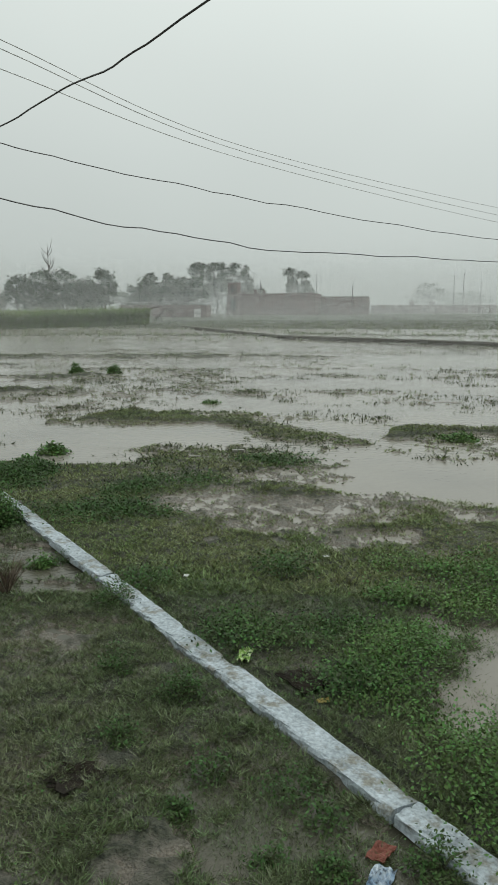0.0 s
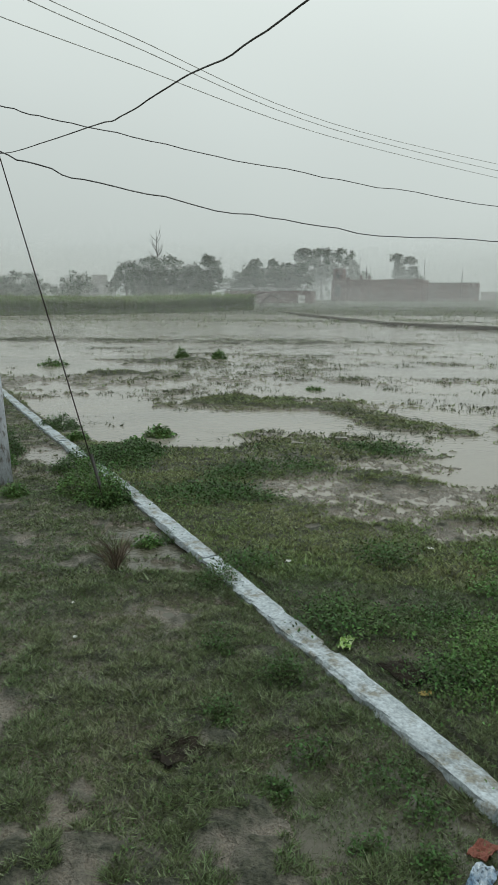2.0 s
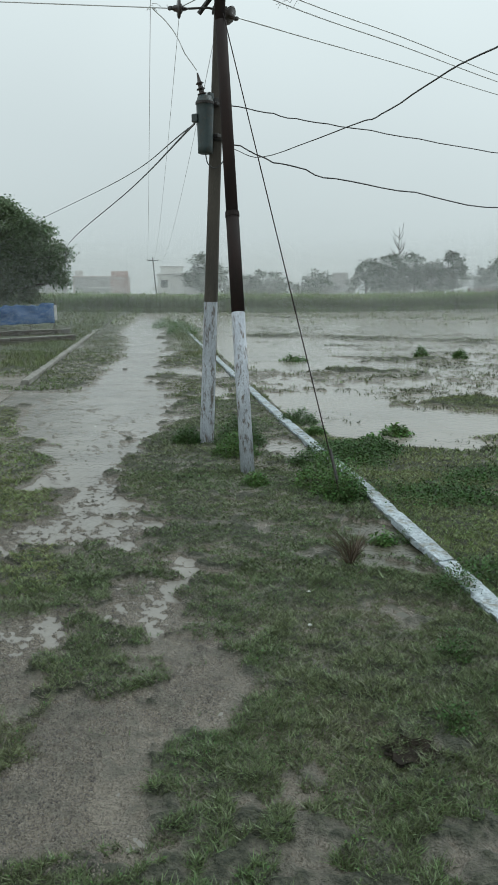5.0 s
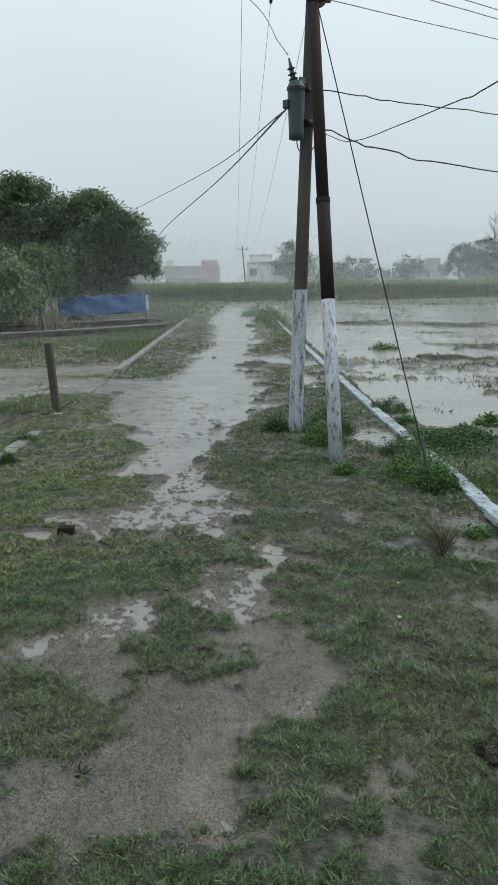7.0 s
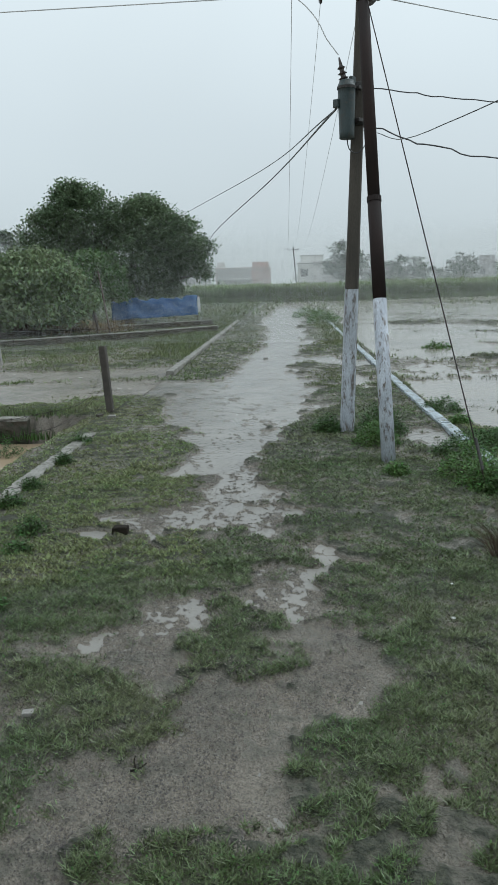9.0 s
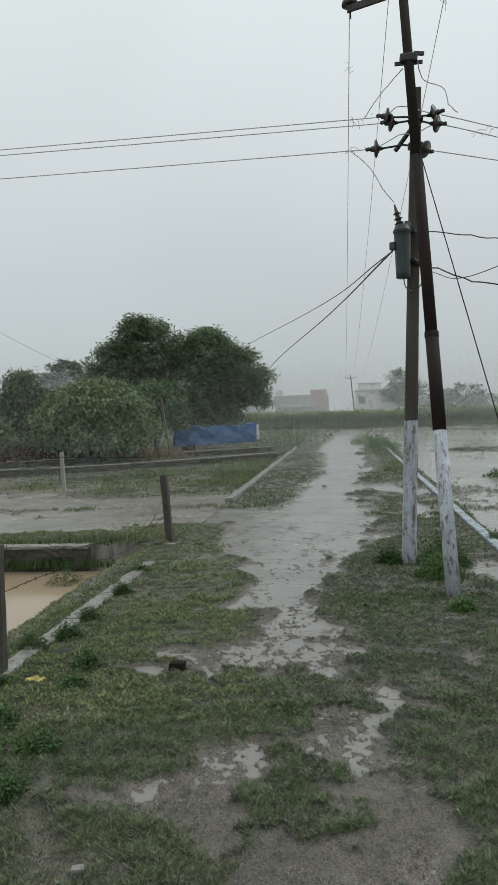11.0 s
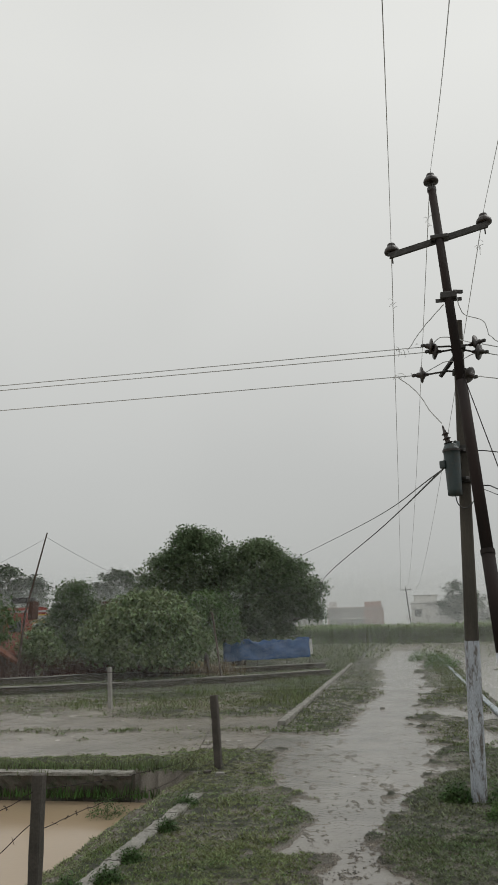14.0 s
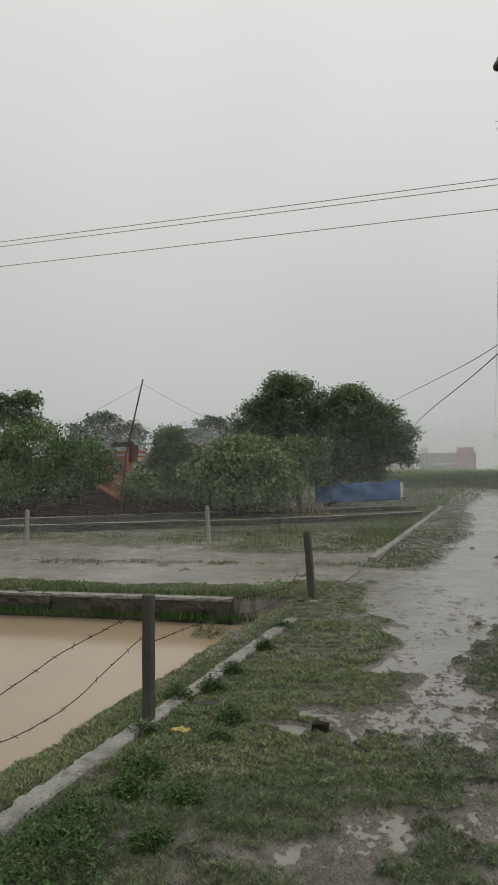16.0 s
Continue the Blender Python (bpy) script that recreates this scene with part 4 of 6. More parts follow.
FAR_ARM = [Vector((-91.2, 108.7, 8.1)), Vector((-90.4, 109.4, 8.7)), Vector((-89.7, 109.9, 8.2))]
BACK = [Vector((-3.16, 3.76, 7.34)), Vector((-2.75, 4.06, 7.22)), Vector((-2.31, 4.30, 7.05))]
order = [TOPS[0], TOPS[2], TOPS[1]]
for top, far, near in zip(order, FAR_ARM, BACK):
    wire(sagging(top, far, 2.6, 40), 0.0075, "wire", "thin aluminium line running along the lane")
    beyond = near + (near - top) * 1.3 + Vector((0, 0, 1.4))
    wire(smooth_path([top, near, beyond], 12), 0.0048, "wire", "thin aluminium line running overhead")
for a, z in zip(ENDS_L, (7.04, 6.97, 6.6)):
    d = Vector((-0.771, -0.637, 0))
    far = a + d * 42
    far.z = z + 0.1
    wire(sagging(a + d * 0.12, far, 0.1, 40), 0.008, "wire", "bare aluminium line above the side lane")
for a, m1, m2, m3 in zip(ENDS_R, ((-6.02, 13.18, 6.85), (-6.03, 13.18, 6.71), (-6.04, 13.17, 6.39)), ((-3.06, 21.78, 6.70), (-3.06, 21.78, 6.56), (-3.06, 21.78, 6.37)), ((5.69, 35.54, 6.67), (5.70, 35.54, 6.37), (5.72, 35.54, 6.07))):
    d = (Vector(m1) - a).normalized()
    end = Vector(m3) + (Vector(m3) - Vector(m2)) * 1.2 + Vector((0, 0, 0.5))
    wire(smooth_path([a + d * 0.12, m1, m2, m3, end], 9), 0.0105, "wire", "bare aluminium line above the flooded field")
wire(smooth_path([(-7.15, 10.34, 5.21), (-5.47, 11.78, 4.90), (-2.36, 16.83, 4.71), (3.84, 23.69, 4.35), (12, 33, 4.3)], 14, 0.05, 2.0), 0.009, "cable", "black service cable crossing the field", "cable", name="service_cable")
wire(smooth_path([(-7.13, 10.36, 4.60), (-5.51, 11.76, 4.10), (-2.37, 16.83, 3.74), (3.87, 23.68, 3.75), (12, 33, 4.0)], 14, 0.09, 5.0), 0.011, "cable", "wavy black service cable crossing the field", "cable", name="service_cable")
wire(smooth_path([(-7.13, 10.36, 4.60), (-5.6, 8.8, 4.12), (-3.2, 6.3, 3.81), (-2.63, 5.7, 3.74), (-1.84, 4.88, 3.75), (-1.35, 4.37, 3.72), (-0.686, 3.68, 3.77), (0.9, 2.1, 3.95), (3.0, 0.0, 4.4)], 6, 0.01, 8.0), 0.0056, "cable", "black service cable looping towards the house", "cable", name="service_cable")
wire(smooth_path([(-7.5, 9.93, 4.92), (-16.7, 18.5, 5.75), (-33.4, 30.07, 6.02), (-36.5, 30.5, 5.0)], 10), 0.011, "cable", "black service cable running to the trees", "cable", name="service_cable")
wire(smooth_path([(-7.5, 9.93, 4.92), (-16.44, 18.72, 5.5), (-32.04, 31.51, 5.05), (-41, 40, 4.2)], 10), 0.016, "cable", "black service cable running to the trees", "cable", name="service_cable")
wire(sagging((-36.5, 30.5, 5.0), (-33.5, 31.6, 4.4), 0.3, 10), 0.014, "cable", "slack cable end hanging before the tree", "cable", name="service_cable")
guy = thing("guy_wire", (-3.96, 7.97, 0), "rusty stay wire from the pole head to the ground", "stay wire")
tubeob = part("strand", tube([Vector((0, 0, -0.05)), on(P2A, P2B, 6.55) - Vector((-3.96, 7.97, 0))], 0.008, 5), "rust", guy)
part("turnbuckle", tube([Vector((-0.12, 0.08, 0.24)), Vector((-0.27, 0.18, 0.58))], 0.02, 6), "iron", guy)
# jumpers and stray wire ends
for k, pts in enumerate((
        [cl + Vector((-0.1, 0, -0.1)), (-7.55, 10.0, 7.5), (-7.72, 9.86, 7.25), ENDS_L[0] + Vector((-0.3, -0.2, 0))],
        [cl + Vector((0.12, 0.05, -0.05)), (-7.1, 10.3, 7.5), (-6.85, 10.45, 7.35), (-6.8, 10.5, 7.1), ENDS_R[0] + Vector((0.25, 0.25, 0))],
        [ENDS_L[0], (-7.4, 10.1, 7.15), ENDS_R[0]], [ENDS_L[2], (-7.4, 10.05, 6.7), (-7.2, 10.2, 6.72), ENDS_R[1]],
        [ENDS_L[2] + Vector((-0.3, -0.25, 0)), (-7.75, 9.8, 6.2), (-7.6, 9.85, 5.9), bt])):
    wire(smooth_path(pts, 6, 0.015, k * 3.0), 0.008, "wire", "loose jumper wire between insulators", "wire", "jumper wires", "jumper_wire")
rng = random.Random(12)
for k, base in enumerate((ENDS_L[0] + Vector((-0.3, -0.25, 0.0)), ENDS_L[2] + Vector((-0.25, -0.2, 0)), ENDS_R[1] + Vector((0.3, 0.9, 0)), sagging(order[0], FAR_ARM[0], 2.6, 1000)[18], sagging(order[1], FAR_ARM[1], 2.6, 1000)[12], sagging(order[2], FAR_ARM[2], 2.6, 1000)[7])):
    bm = bmesh.new()
    for _ in range(9):
        p = base + Vector((rng.uniform(-0.2, 0.2) if k < 3 else 0, 0, rng.uniform(-0.15, 0.15) if k > 2 else 0))
        q = p + Vector((rng.uniform(-0.12, 0.12), rng.uniform(-0.1, 0.1), rng.uniform(-0.12, 0.08)))
        tube([p, (p + q) / 2 + Vector((0.01, 0, 0.02)), q], 0.004, 4, bm)
    tagged(part("wire_binding", bm, "wire"), "frayed binding wire twisted on the line", "wire", "wire bindings", "stuff")

# far pole at the end of the lane and other distant poles
far = thing("distant_power_pole", (-90.4, 109.4, 0), "thin leaning power pole with a crossarm beyond the cane", "power pole", "distant poles")
part("shaft", tube([Vector((0.9, 0, -0.1)), Vector((0, 0, 8.6))], [0.14, 0.09], 8), "rust", far)
part("crossarm", box((1.9, 0.1, 0.12), (0, 0, 8.05), 0, radians(38)), "iron", far)
for x in (-0.75, 0.75):
    part("pin_insulator", tube([Vector((x, x * 0.75, 8.1)), Vector((x, x * 0.75, 8.35))], 0.07, 6), "porcelain", far)
for k, (x, y, z0, h) in enumerate(((-55.5, 150, 0.5, 7.6), (-54.0, 150.4, 0.5, 7.0), (-1.8, 166, 1.2, 6.0), (-24, 190, 1.2, 8), (-31.0, 230, 1.2, 12), (-12.5, 225, 1.2, 11), (27, 240, 1.2, 11), (31, 250, 1.2, 12), (34, 235, 1.2, 9), (47, 245, 1.2, 11))):
    o = thing("distant_post", (x, y, z0), "thin distant pole in the rain haze", "pole", "distant poles")
    part("shaft", tube([Vector((0, 0, -0.5)), Vector((0.1, 0, h))], [0.13, 0.09], 6), "rust", o)

# ---- fence posts and barbed wire ----


def fence_post(x, y, h, lean, w, material, label):
    o = thing("fence_post", (x, y, 0), label, "fence post", "fence posts")
    bm = bmesh.new()
    add_box(bm, (w, w, h + 0.3), (0, 0, h / 2 - 0.15), 0.012)
    bmesh.ops.subdivide_edges(bm, edges=[e for e in bm.edges if abs(e.verts[0].co.z - e.verts[1].co.z) > 0.3], cuts=6)
    for q in bm.verts:
        q.co += Vector(noise.noise_vector(q.co * 5 + Vector((x, y, 0)))) * 0.008
    p = part("shaft", bm, material, o)
    p.matrix_local = Matrix.Rotation(lean[0], 4, "X") @ Matrix.Rotation(lean[1], 4, "Y") @ Matrix.Rotation(0.6, 4, "Z")
    return o


fence_post(-7.33, 3.19, 1.30, (0, 0.02), 0.105, "post", "dark weathered stone fence post beside the pond")
fence_post(-12.45, 9.14, 1.32, (0.0, -0.1), 0.13, "post", "dark leaning fence post at the pond corner")
fence_post(-24.36, 13.6, 1.32, (0, -0.08), 0.12, "palepost", "pale concrete fence post in the field")
fence_post(-28.41, 8.3, 1.25, (0, 0.1), 0.12, "palepost", "pale leaning concrete fence post in the field")
fence_post(-3.2, -1.6, 1.3, (0, 0.0), 0.105, "post", "dark weathered stone fence post beside the pond")


def barbed(points, seed, label):
    pts = smooth_path(points, 16, 0.012, seed)
    bm = bmesh.new()
    tube(pts, 0.0042, 5, bm)
    rng = random.Random(int(seed))
    for p in pts[3::3]:
        for _ in range(2):
            d = Vector((rng.uniform(-1, 1), rng.uniform(-1, 1), rng.uniform(-1, 1))).normalized() * 0.03
            tube([p - d, p + d], 0.003, 3, bm)
    return tagged(part("barbed_wire", bm, "rust"), label, "barbed wire", "barbed wires")


A, B = Vector((-7.33, 3.19, 0)), Vector((-12.5, 9.1, 0))
barbed([A + Vector((-0.05, -0.05, 0.86)), (-6.6, 2.0, 0.50), (-5.6, 0.9, 0.6), (-3.2, -1.6, 0.9)], 3, "rusty barbed wire sagging along the pond")
barbed([A + Vector((0, 0, 1.15)), (-6.9, 2.2, 0.95), (-5.4, 0.7, 0.85), (-3.2, -1.6, 1.15)], 5, "rusty barbed wire sagging along the pond")
barbed([A + Vector((0, 0.05, 0.82)), (-8.6, 4.6, 0.66), (-10.6, 6.9, 0.35), B + Vector((0, 0, 0.55))], 7, "rusty barbed wire sagging along the pond")
barbed([A + Vector((0, 0.05, 1.15)), (-9.4, 5.5, 0.75), (-11.4, 7.8, 0.5), B + Vector((0, 0, 0.9))], 9, "rusty barbed wire sagging along the pond")
D, E_ = Vector((-24.36, 13.6, 0)), Vector((-28.41, 8.3, 0))
for k, z in enumerate((1.15, 0.85)):
    wire(sagging(D + Vector((0, 0, z)), E_ + Vector((0, 0, z - 0.05)), 0.1, 16, 0.03, k), 0.008, "rust", "slack fence wire between pale posts", "fence wire", "fence wires", "fence_wire")
    wire(sagging(D + Vector((0, 0, z)), Vector((-30.0, 27.0, 0.6)), 0.15, 16, 0.03, k), 0.008, "rust", "slack fence wire between pale posts", "fence wire", "fence wires", "fence_wire")

# ---- buildings ----


def opening(parent, name, size, at, turn=0.0, label=""):
    return part(name, box(size, at, 0, turn), "dark", parent, label)


def block(name, base, size, turn, material, label, storeys=(), category="house", parapet=0.35, parts=()):
    """A flat-roofed building: walls, roof slab, parapet, framed openings and roof rooms. Local x runs along its front."""
    o = thing(name, base, label, category, "village houses")
    o.rotation_euler.z = turn
    w, d, h = size
    part("wall", box((w, d, h + 1.0), (0, 0, h / 2 - 0.5)), material, o)
    bm = bmesh.new()
    add_box(bm, (w + 0.3, d + 0.3, 0.18), (0, 0, h - parapet))
    part("roof", bm, "render_grey", o)
    for x, z, ww, hh in storeys:
        win = part("window", box((ww + 0.25, 0.1, hh + 0.25), (x, -d / 2 - 0.03, z)), material, o)
        part("pane", box((ww, 0.06, hh), (x, -d / 2 - 0.07, z)), "dark", win)
    for nm, x, y, z, sx, sy, sz, mt in parts:
        part(nm, box((sx, sy, sz), (x, y, z), 0.0), mt, o)
    return o


def face(x, y):
    return math.atan2(y, x) + math.pi / 2 + math.pi


# far brick building in the field
b0 = Vector((-19.2, 171.5, 1.25))
brickb = thing("brick_building", b0, "dull red brick shed with a stair tower", "building")
brickb.rotation_euler.z = radians(-6)
part("wall", box((19.5, 9, 6.0), (0, 3, 1.5)), "brick", brickb)
bm = bmesh.new()
for k in range(40):
    add_box(bm, (0.5, 0.3, 0.1 + 0.18 * abs(noise.noise(Vector((k * 0.9, 0, 0))))), (-9.6 + k * 0.49, -1.35, 4.5))
part("parapet", bm, "brick", brickb)
tower = part("stair_tower", box((2.1, 3.0, 8.0), (-8.9, 2.0, 3.0)), "brick", brickb)
part("roof_slab", box((2.5, 3.4, 0.15), (-8.9, 2.0, 7.05)), "render_grey", tower)
part("tower_door", box((0.9, 0.1, 1.4), (-8.9, 0.45, 5.5)), "dark", tower)
part("canopy", box((3.2, 1.6, 0.15), (-8.9, -1.9, 4.15)), "render_grey", brickb)
part("door", box((1.3, 0.1, 2.4), (-8.3, -1.54, 2.2)), "dark", brickb)
for x, h in ((-3.4, 0.9), (-1.6, 0.7), (-6.2, 0.5), (8.6, 0.35)):
    part("chimney", box((0.6, 0.6, h), (x, -0.5, 4.55 + h / 2)), "brick", brickb)
ext = thing("brick_annex", (-3.6, 176, 1.5), "plain brick boundary annex beside the brick shed", "building")
ext.rotation_euler.z = radians(-3)
part("wall", box((10.6, 5, 4.6), (0, 3, 1.35)), "brick", ext)
part("coping", box((10.8, 0.5, 0.12), (0, 0.55, 3.7)), "render_grey", ext)
bw = thing("boundary_wall", (0, 0, 0), "long low masonry boundary wall far across the fields", "wall")
for k in range(14):
    x0 = 3 + k * 5.5
    part("wall_panel", box((5.4, 0.3, 3.2), (x0 + 2.7, 232, 2.0)), "brick", bw)
for x in (14.5, 20.2):
    part("gate_pillar", box((1.3, 1.0, 4.2), (x, 231.5, 2.3), 0.05), "brick", bw)
    part("gate_finial", tube([Vector((x, 231.5, 4.3)), Vector((x, 231.5, 4.9))], [0.55, 0.3], 8), "brick", bw)
for k in range(13):
    fp = thing("distant_fence_post", (-6 + k * 3.8 + (k % 3) * 0.6, 178 + (k % 4) * 3, 1.25), "small dark fence post far across the field", "fence post", "far fence posts")
    part("shaft", box((0.18, 0.18, 2.0), (0, 0, 0.5)), "post", fp)

block("village_house", (-116.5, 124.2, 0), (11.5, 8, 5.8), radians(43), "render_pink", "pink and grey two-storey village house beyond the cane", ((-4.2, 4.2, 1.0, 1.4), (-1.2, 4.2, 1.4, 1.5), (0.9, 4.2, 1.0, 1.5)), parts=(("facade_panel", -1.9, -4.06, 2.9, 7.2, 0.12, 5.6, "render_grey"), ("stair_room", 3.7, 0, 6.2, 3.4, 4, 1.4, "render_pink"), ("stair_room", -4.6, 0, 6.3, 1.6, 3, 1.4, "render_white"), ("balcony", -0.6, -4.6, 3.5, 5.0, 1.0, 0.25, "render_white")))
block("village_house", (-125.2, 115.2, 0), (11, 8, 4.9), radians(44), "render_grey", "long grey flat-roofed village house", ((-2, 3.8, 1.0, 1.2),), parts=(("stair_room", -3.2, 0, 5.4, 2.2, 3, 1.6, "render_grey"), ("stair_room", 1.5, 0, 5.2, 2.8, 3, 1.1, "render_grey")))
block("village_house", (-97.6, 127, 0), (9.4, 8, 6.3), radians(38), "render_white", "white two-storey village house beyond the cane", ((-3.4, 4.2, 1.3, 1.4), (1.3, 4.6, 0.5, 0.8), (3.2, 4.0, 1.0, 1.2)), parts=(("stair_room", -1.9, 0.5, 6.8, 4.4, 4, 1.5, "render_white"), ("roof_edge", -1.9, 0.5, 7.55, 4.8, 4.4, 0.14, "render_grey"), ("balcony", -4.9, -3.8, 3.3, 1.6, 1.6, 0.6, "render_white")))
block("village_house", (-76, 150, 0), (10, 7, 5.2), radians(30), "render_grey", "grey low house among distant trees", ((1, 3.4, 1, 1),), parts=(("stair_room", 2, 0, 5.8, 3, 3, 1.6, "render_grey"),))
shed = thing("long_shed", (-37.5, 150, 0.4), "long low shed with a dull tin roof behind the cane", "shed")
part("wall", box((17, 5, 3.4), (0, 0, 1.2)), "brick", shed)
part("roof", box((18, 6, 0.15), (0, 0, 3.4)), "render_grey", shed)
part("door", box((1.3, 0.2, 1.8), (6.8, -2.5, 1.2)), "render_white", shed)
# houses behind the trees on the left
block("roadside_house", (-69.5, 29.5, 0), (5.2, 6, 4.6), radians(64), "redroof", "low red-painted house behind the trees", ((0, 3.0, 1.0, 1.0),), parts=(("roof_rail", 0.6, -2.9, 5.2, 2.0, 0.1, 0.5, "iron"), ("rail_post", -2.4, -2.9, 5.2, 0.25, 0.25, 1.0, "redroof")))
block("roadside_house", (-66.8, 33.0, 0), (5.6, 5, 4.0), radians(62), "yellow", "low yellow house behind the trees", ((-1, 2.4, 1.2, 1.0),), parts=(("sunshade", 0, -2.9, 3.1, 5.4, 1.0, 0.2, "render_white"), ("beam", 0, -2.65, 3.75, 5.6, 0.1, 0.25, "render_grey")))
block("roadside_house", (-64.6, 38.0, 0), (5.0, 5, 5.0), radians(60), "brick", "bare brick house wall behind the trees", ())

# tiled hut and brush fence
hut = thing("garden_hut", (-41.6, 15.9, 0), "small dark hut with a clay-tiled gable roof under the trees", "hut")
hut.rotation_euler.z = radians(62)
part("wall", box((3.2, 2.2, 1.5), (0, 0.6, 0.6), rough=0.03), "wallwet", hut)
for k in range(4):
    part("roof_post", tube([Vector((-1.6 + k * 1.07, -0.75, -0.1)), Vector((-1.6 + k * 1.07, -0.75, 1.2))], 0.05, 6), "bamboo", hut)
part("roof_sheet", box((2.6, 1.9, 0.06), (-1.3, 0.2, 1.45)), "thatch", hut)
for r in range(5):
    for c in range(6):
        tl = part("tile", tube([Vector((0.45 + r * 0.26, -0.75 + c * 0.3, 1.85 - r * 0.17)), Vector((0.76 + r * 0.26, -0.75 + c * 0.3, 1.66 - r * 0.17))], [0.15, 0.17], 6), "tile", hut)
part("ridge_beam", tube([Vector((-2.8, -0.5, 1.0)), Vector((0.45, -0.7, 1.88))], 0.05, 6), "bamboo", hut)


def brush(name, pts, h, n, material, label, seed=1, spread=0.35, width=0.03, z=-0.05):
    """A hedge of upright dry stalks along a line, as one tangle."""
    rng = np.random.default_rng(seed)
    p = np.array(pts, float)
    seg = np.hypot(*(p[1:] - p[:-1]).T)
    s = rng.uniform(0, seg.sum(), n)
    i = np.minimum(np.searchsorted(np.cumsum(seg), s), len(seg) - 1)
    f = (s - np.concatenate([[0], np.cumsum(seg)])[i]) / seg[i]
    xy = p[i] + (p[i + 1] - p[i]) * f[:, None] + rng.normal(0, spread, (n, 2))
    hh = h * rng.uniform(0.55, 1.1, n) * (1 + 0.25 * vnoise(xy[:, 0] * 0.8, xy[:, 1] * 0.8, seed))
    a = rng.uniform(0, np.pi, n)
    w = width * rng.uniform(0.6, 1.5, n)
    side = np.column_stack([np.cos(a) * w, np.sin(a) * w, np.zeros(n)])
    base = np.column_stack([xy, np.full(n, z)])
    tip = base + np.column_stack([rng.normal(0, 0.22, n) * hh, rng.normal(0, 0.22, n) * hh, hh])
    v = np.stack([base - side, base + side, tip], 1).reshape(-1, 3)
    return tagged(link_mesh(name, v, np.arange(3 * n).reshape(-1, 3), material), label, "hedge", kind="stuff")


brush("brush_fence", [(-44.0, 8.0), (-42.0, 14.0), (-39.3, 19.0), (-37.2, 23.4)], 1.35, 5200, "thatch", "reddish-brown dry brush fence under the trees", 3)
brush("dry_reeds", [(-38.2, 22.0), (-36.6, 24.5), (-34.5, 26.5)], 1.0, 900, "straw", "pale dry reeds beside the brush fence", 5, 0.5)

brush("wall_weeds", [lane(14.3, -4.6)[:2], lane(14.1, -10)[:2], lane(13.8, -22)[:2]], 0.2, 2400, "weed_dark", "weeds and roots hanging on the pond wall", 7, 0.1, 0.012, -0.36)
brush("coping_grass", [lane(15.0, -4.2)[:2], lane(14.75, -10)[:2], lane(14.4, -22)[:2]], 0.17, 6000, "grass", "short grass growing over the pond coping", 8, 0.16, 0.012, -0.02)

# tarpaulin shelter
tp = thing("tarpaulin_shelter", (-38.0, 32.2, 0), "blue tarpaulin sheet slung under the dark tree", "tarpaulin")
tp.rotation_euler.z = math.atan2(34.2 - 30.25, -36.4 + 39.74)
bm = bmesh.new()
bmesh.ops.create_grid(bm, x_segments=40, y_segments=14, size=0.5, matrix=Matrix.Translation((0, -0.4, 1.12)) @ Matrix.Rotation(radians(84), 4, "X") @ Matrix.Diagonal((5.3, 1.15, 1, 1)))
for q in bm.verts:
    q.co.y += 0.16 * noise.noise(Vector((q.co.x * 1.3, q.co.z * 1.6, 2))) + 0.05 * noise.noise(q.co * 4)
    q.co.z += (0.2 * noise.noise(Vector((q.co.x * 1.1, 3, 1))) + 0.1 * noise.noise(Vector((q.co.x * 3.3, 5, 1)))) * (q.co.z - 0.3) + 0.08 * (q.co.x / 2.6)
sheet = part("sheet", bm, "tarp", tp, smooth=True)
sol = sheet.modifiers.new("thickness", "SOLIDIFY")
sol.thickness = 0.01
for x in (-2.6, -0.6, 1.2, 2.6):
    part("pole", tube([Vector((x, -0.25, -0.1)), Vector((x + 0.1, -0.2, 1.8))], 0.04, 6), "bamboo", tp)
part("side_flap", box((0.16, 0.4, 0.9), (2.72, -0.3, 1.25), 0.03, rough=0.05), "render_white", tp, "pale cream sacking flap")
for k, (x, y, s) in enumerate(((-40.6, 28.7, 0.5), (-39.9, 29.3, 0.35))):
    bm = bmesh.new()
    bmesh.ops.create_icosphere(bm, subdivisions=3, radius=s)
    for q in bm.verts:
        q.co = Vector((q.co.x * 1.3, q.co.y, q.co.z * 0.6)) + Vector(noise.noise_vector(q.co * 2 + Vector((k, 0, 0)))) * 0.12
    o = tagged(part("sack", bm, "sack", smooth=True), "yellowish plastic sack lying under the trees", "sack", "sacks")
    o.location = (x, y, s * 0.5)
for k, (p, q) in enumerate((((-32.6, 24.6, -0.1), (-34.3, 25.3, 3.3)), ((-34.4, 25.2, -0.1), (-35.6, 25.6, 2.2)))):
    o = thing("leaning_stake", p, "thin dark leaning stake in the field", "stake", "stakes")
    part("shaft", tube([Vector((0, 0, -0.1)), Vector(q) - Vector(p)], 0.05, 6), "bamboo", o)
mast = thing("bamboo_mast", (-38.7, 16.4, 0), "tall thin bamboo mast with stay wires among the trees", "mast")
part("shaft", tube([Vector((0, 0, -0.1)), Vector((0.1, 0.3, 3.5)), Vector((0.54, 1.13, 7.55))], [0.07, 0.055, 0.035], 7), "bamboo", mast)
part("stay_wire", tube(sagging((0.54, 1.13, 7.3), (4.2, 8.2, 3.6), 0.3, 12), 0.007, 4), "cable", mast)
part("stay_wire", tube(sagging((0.54, 1.13, 7.3), (-2.5, -4.5, 4.2), 0.2, 12), 0.007, 4), "cable", mast)
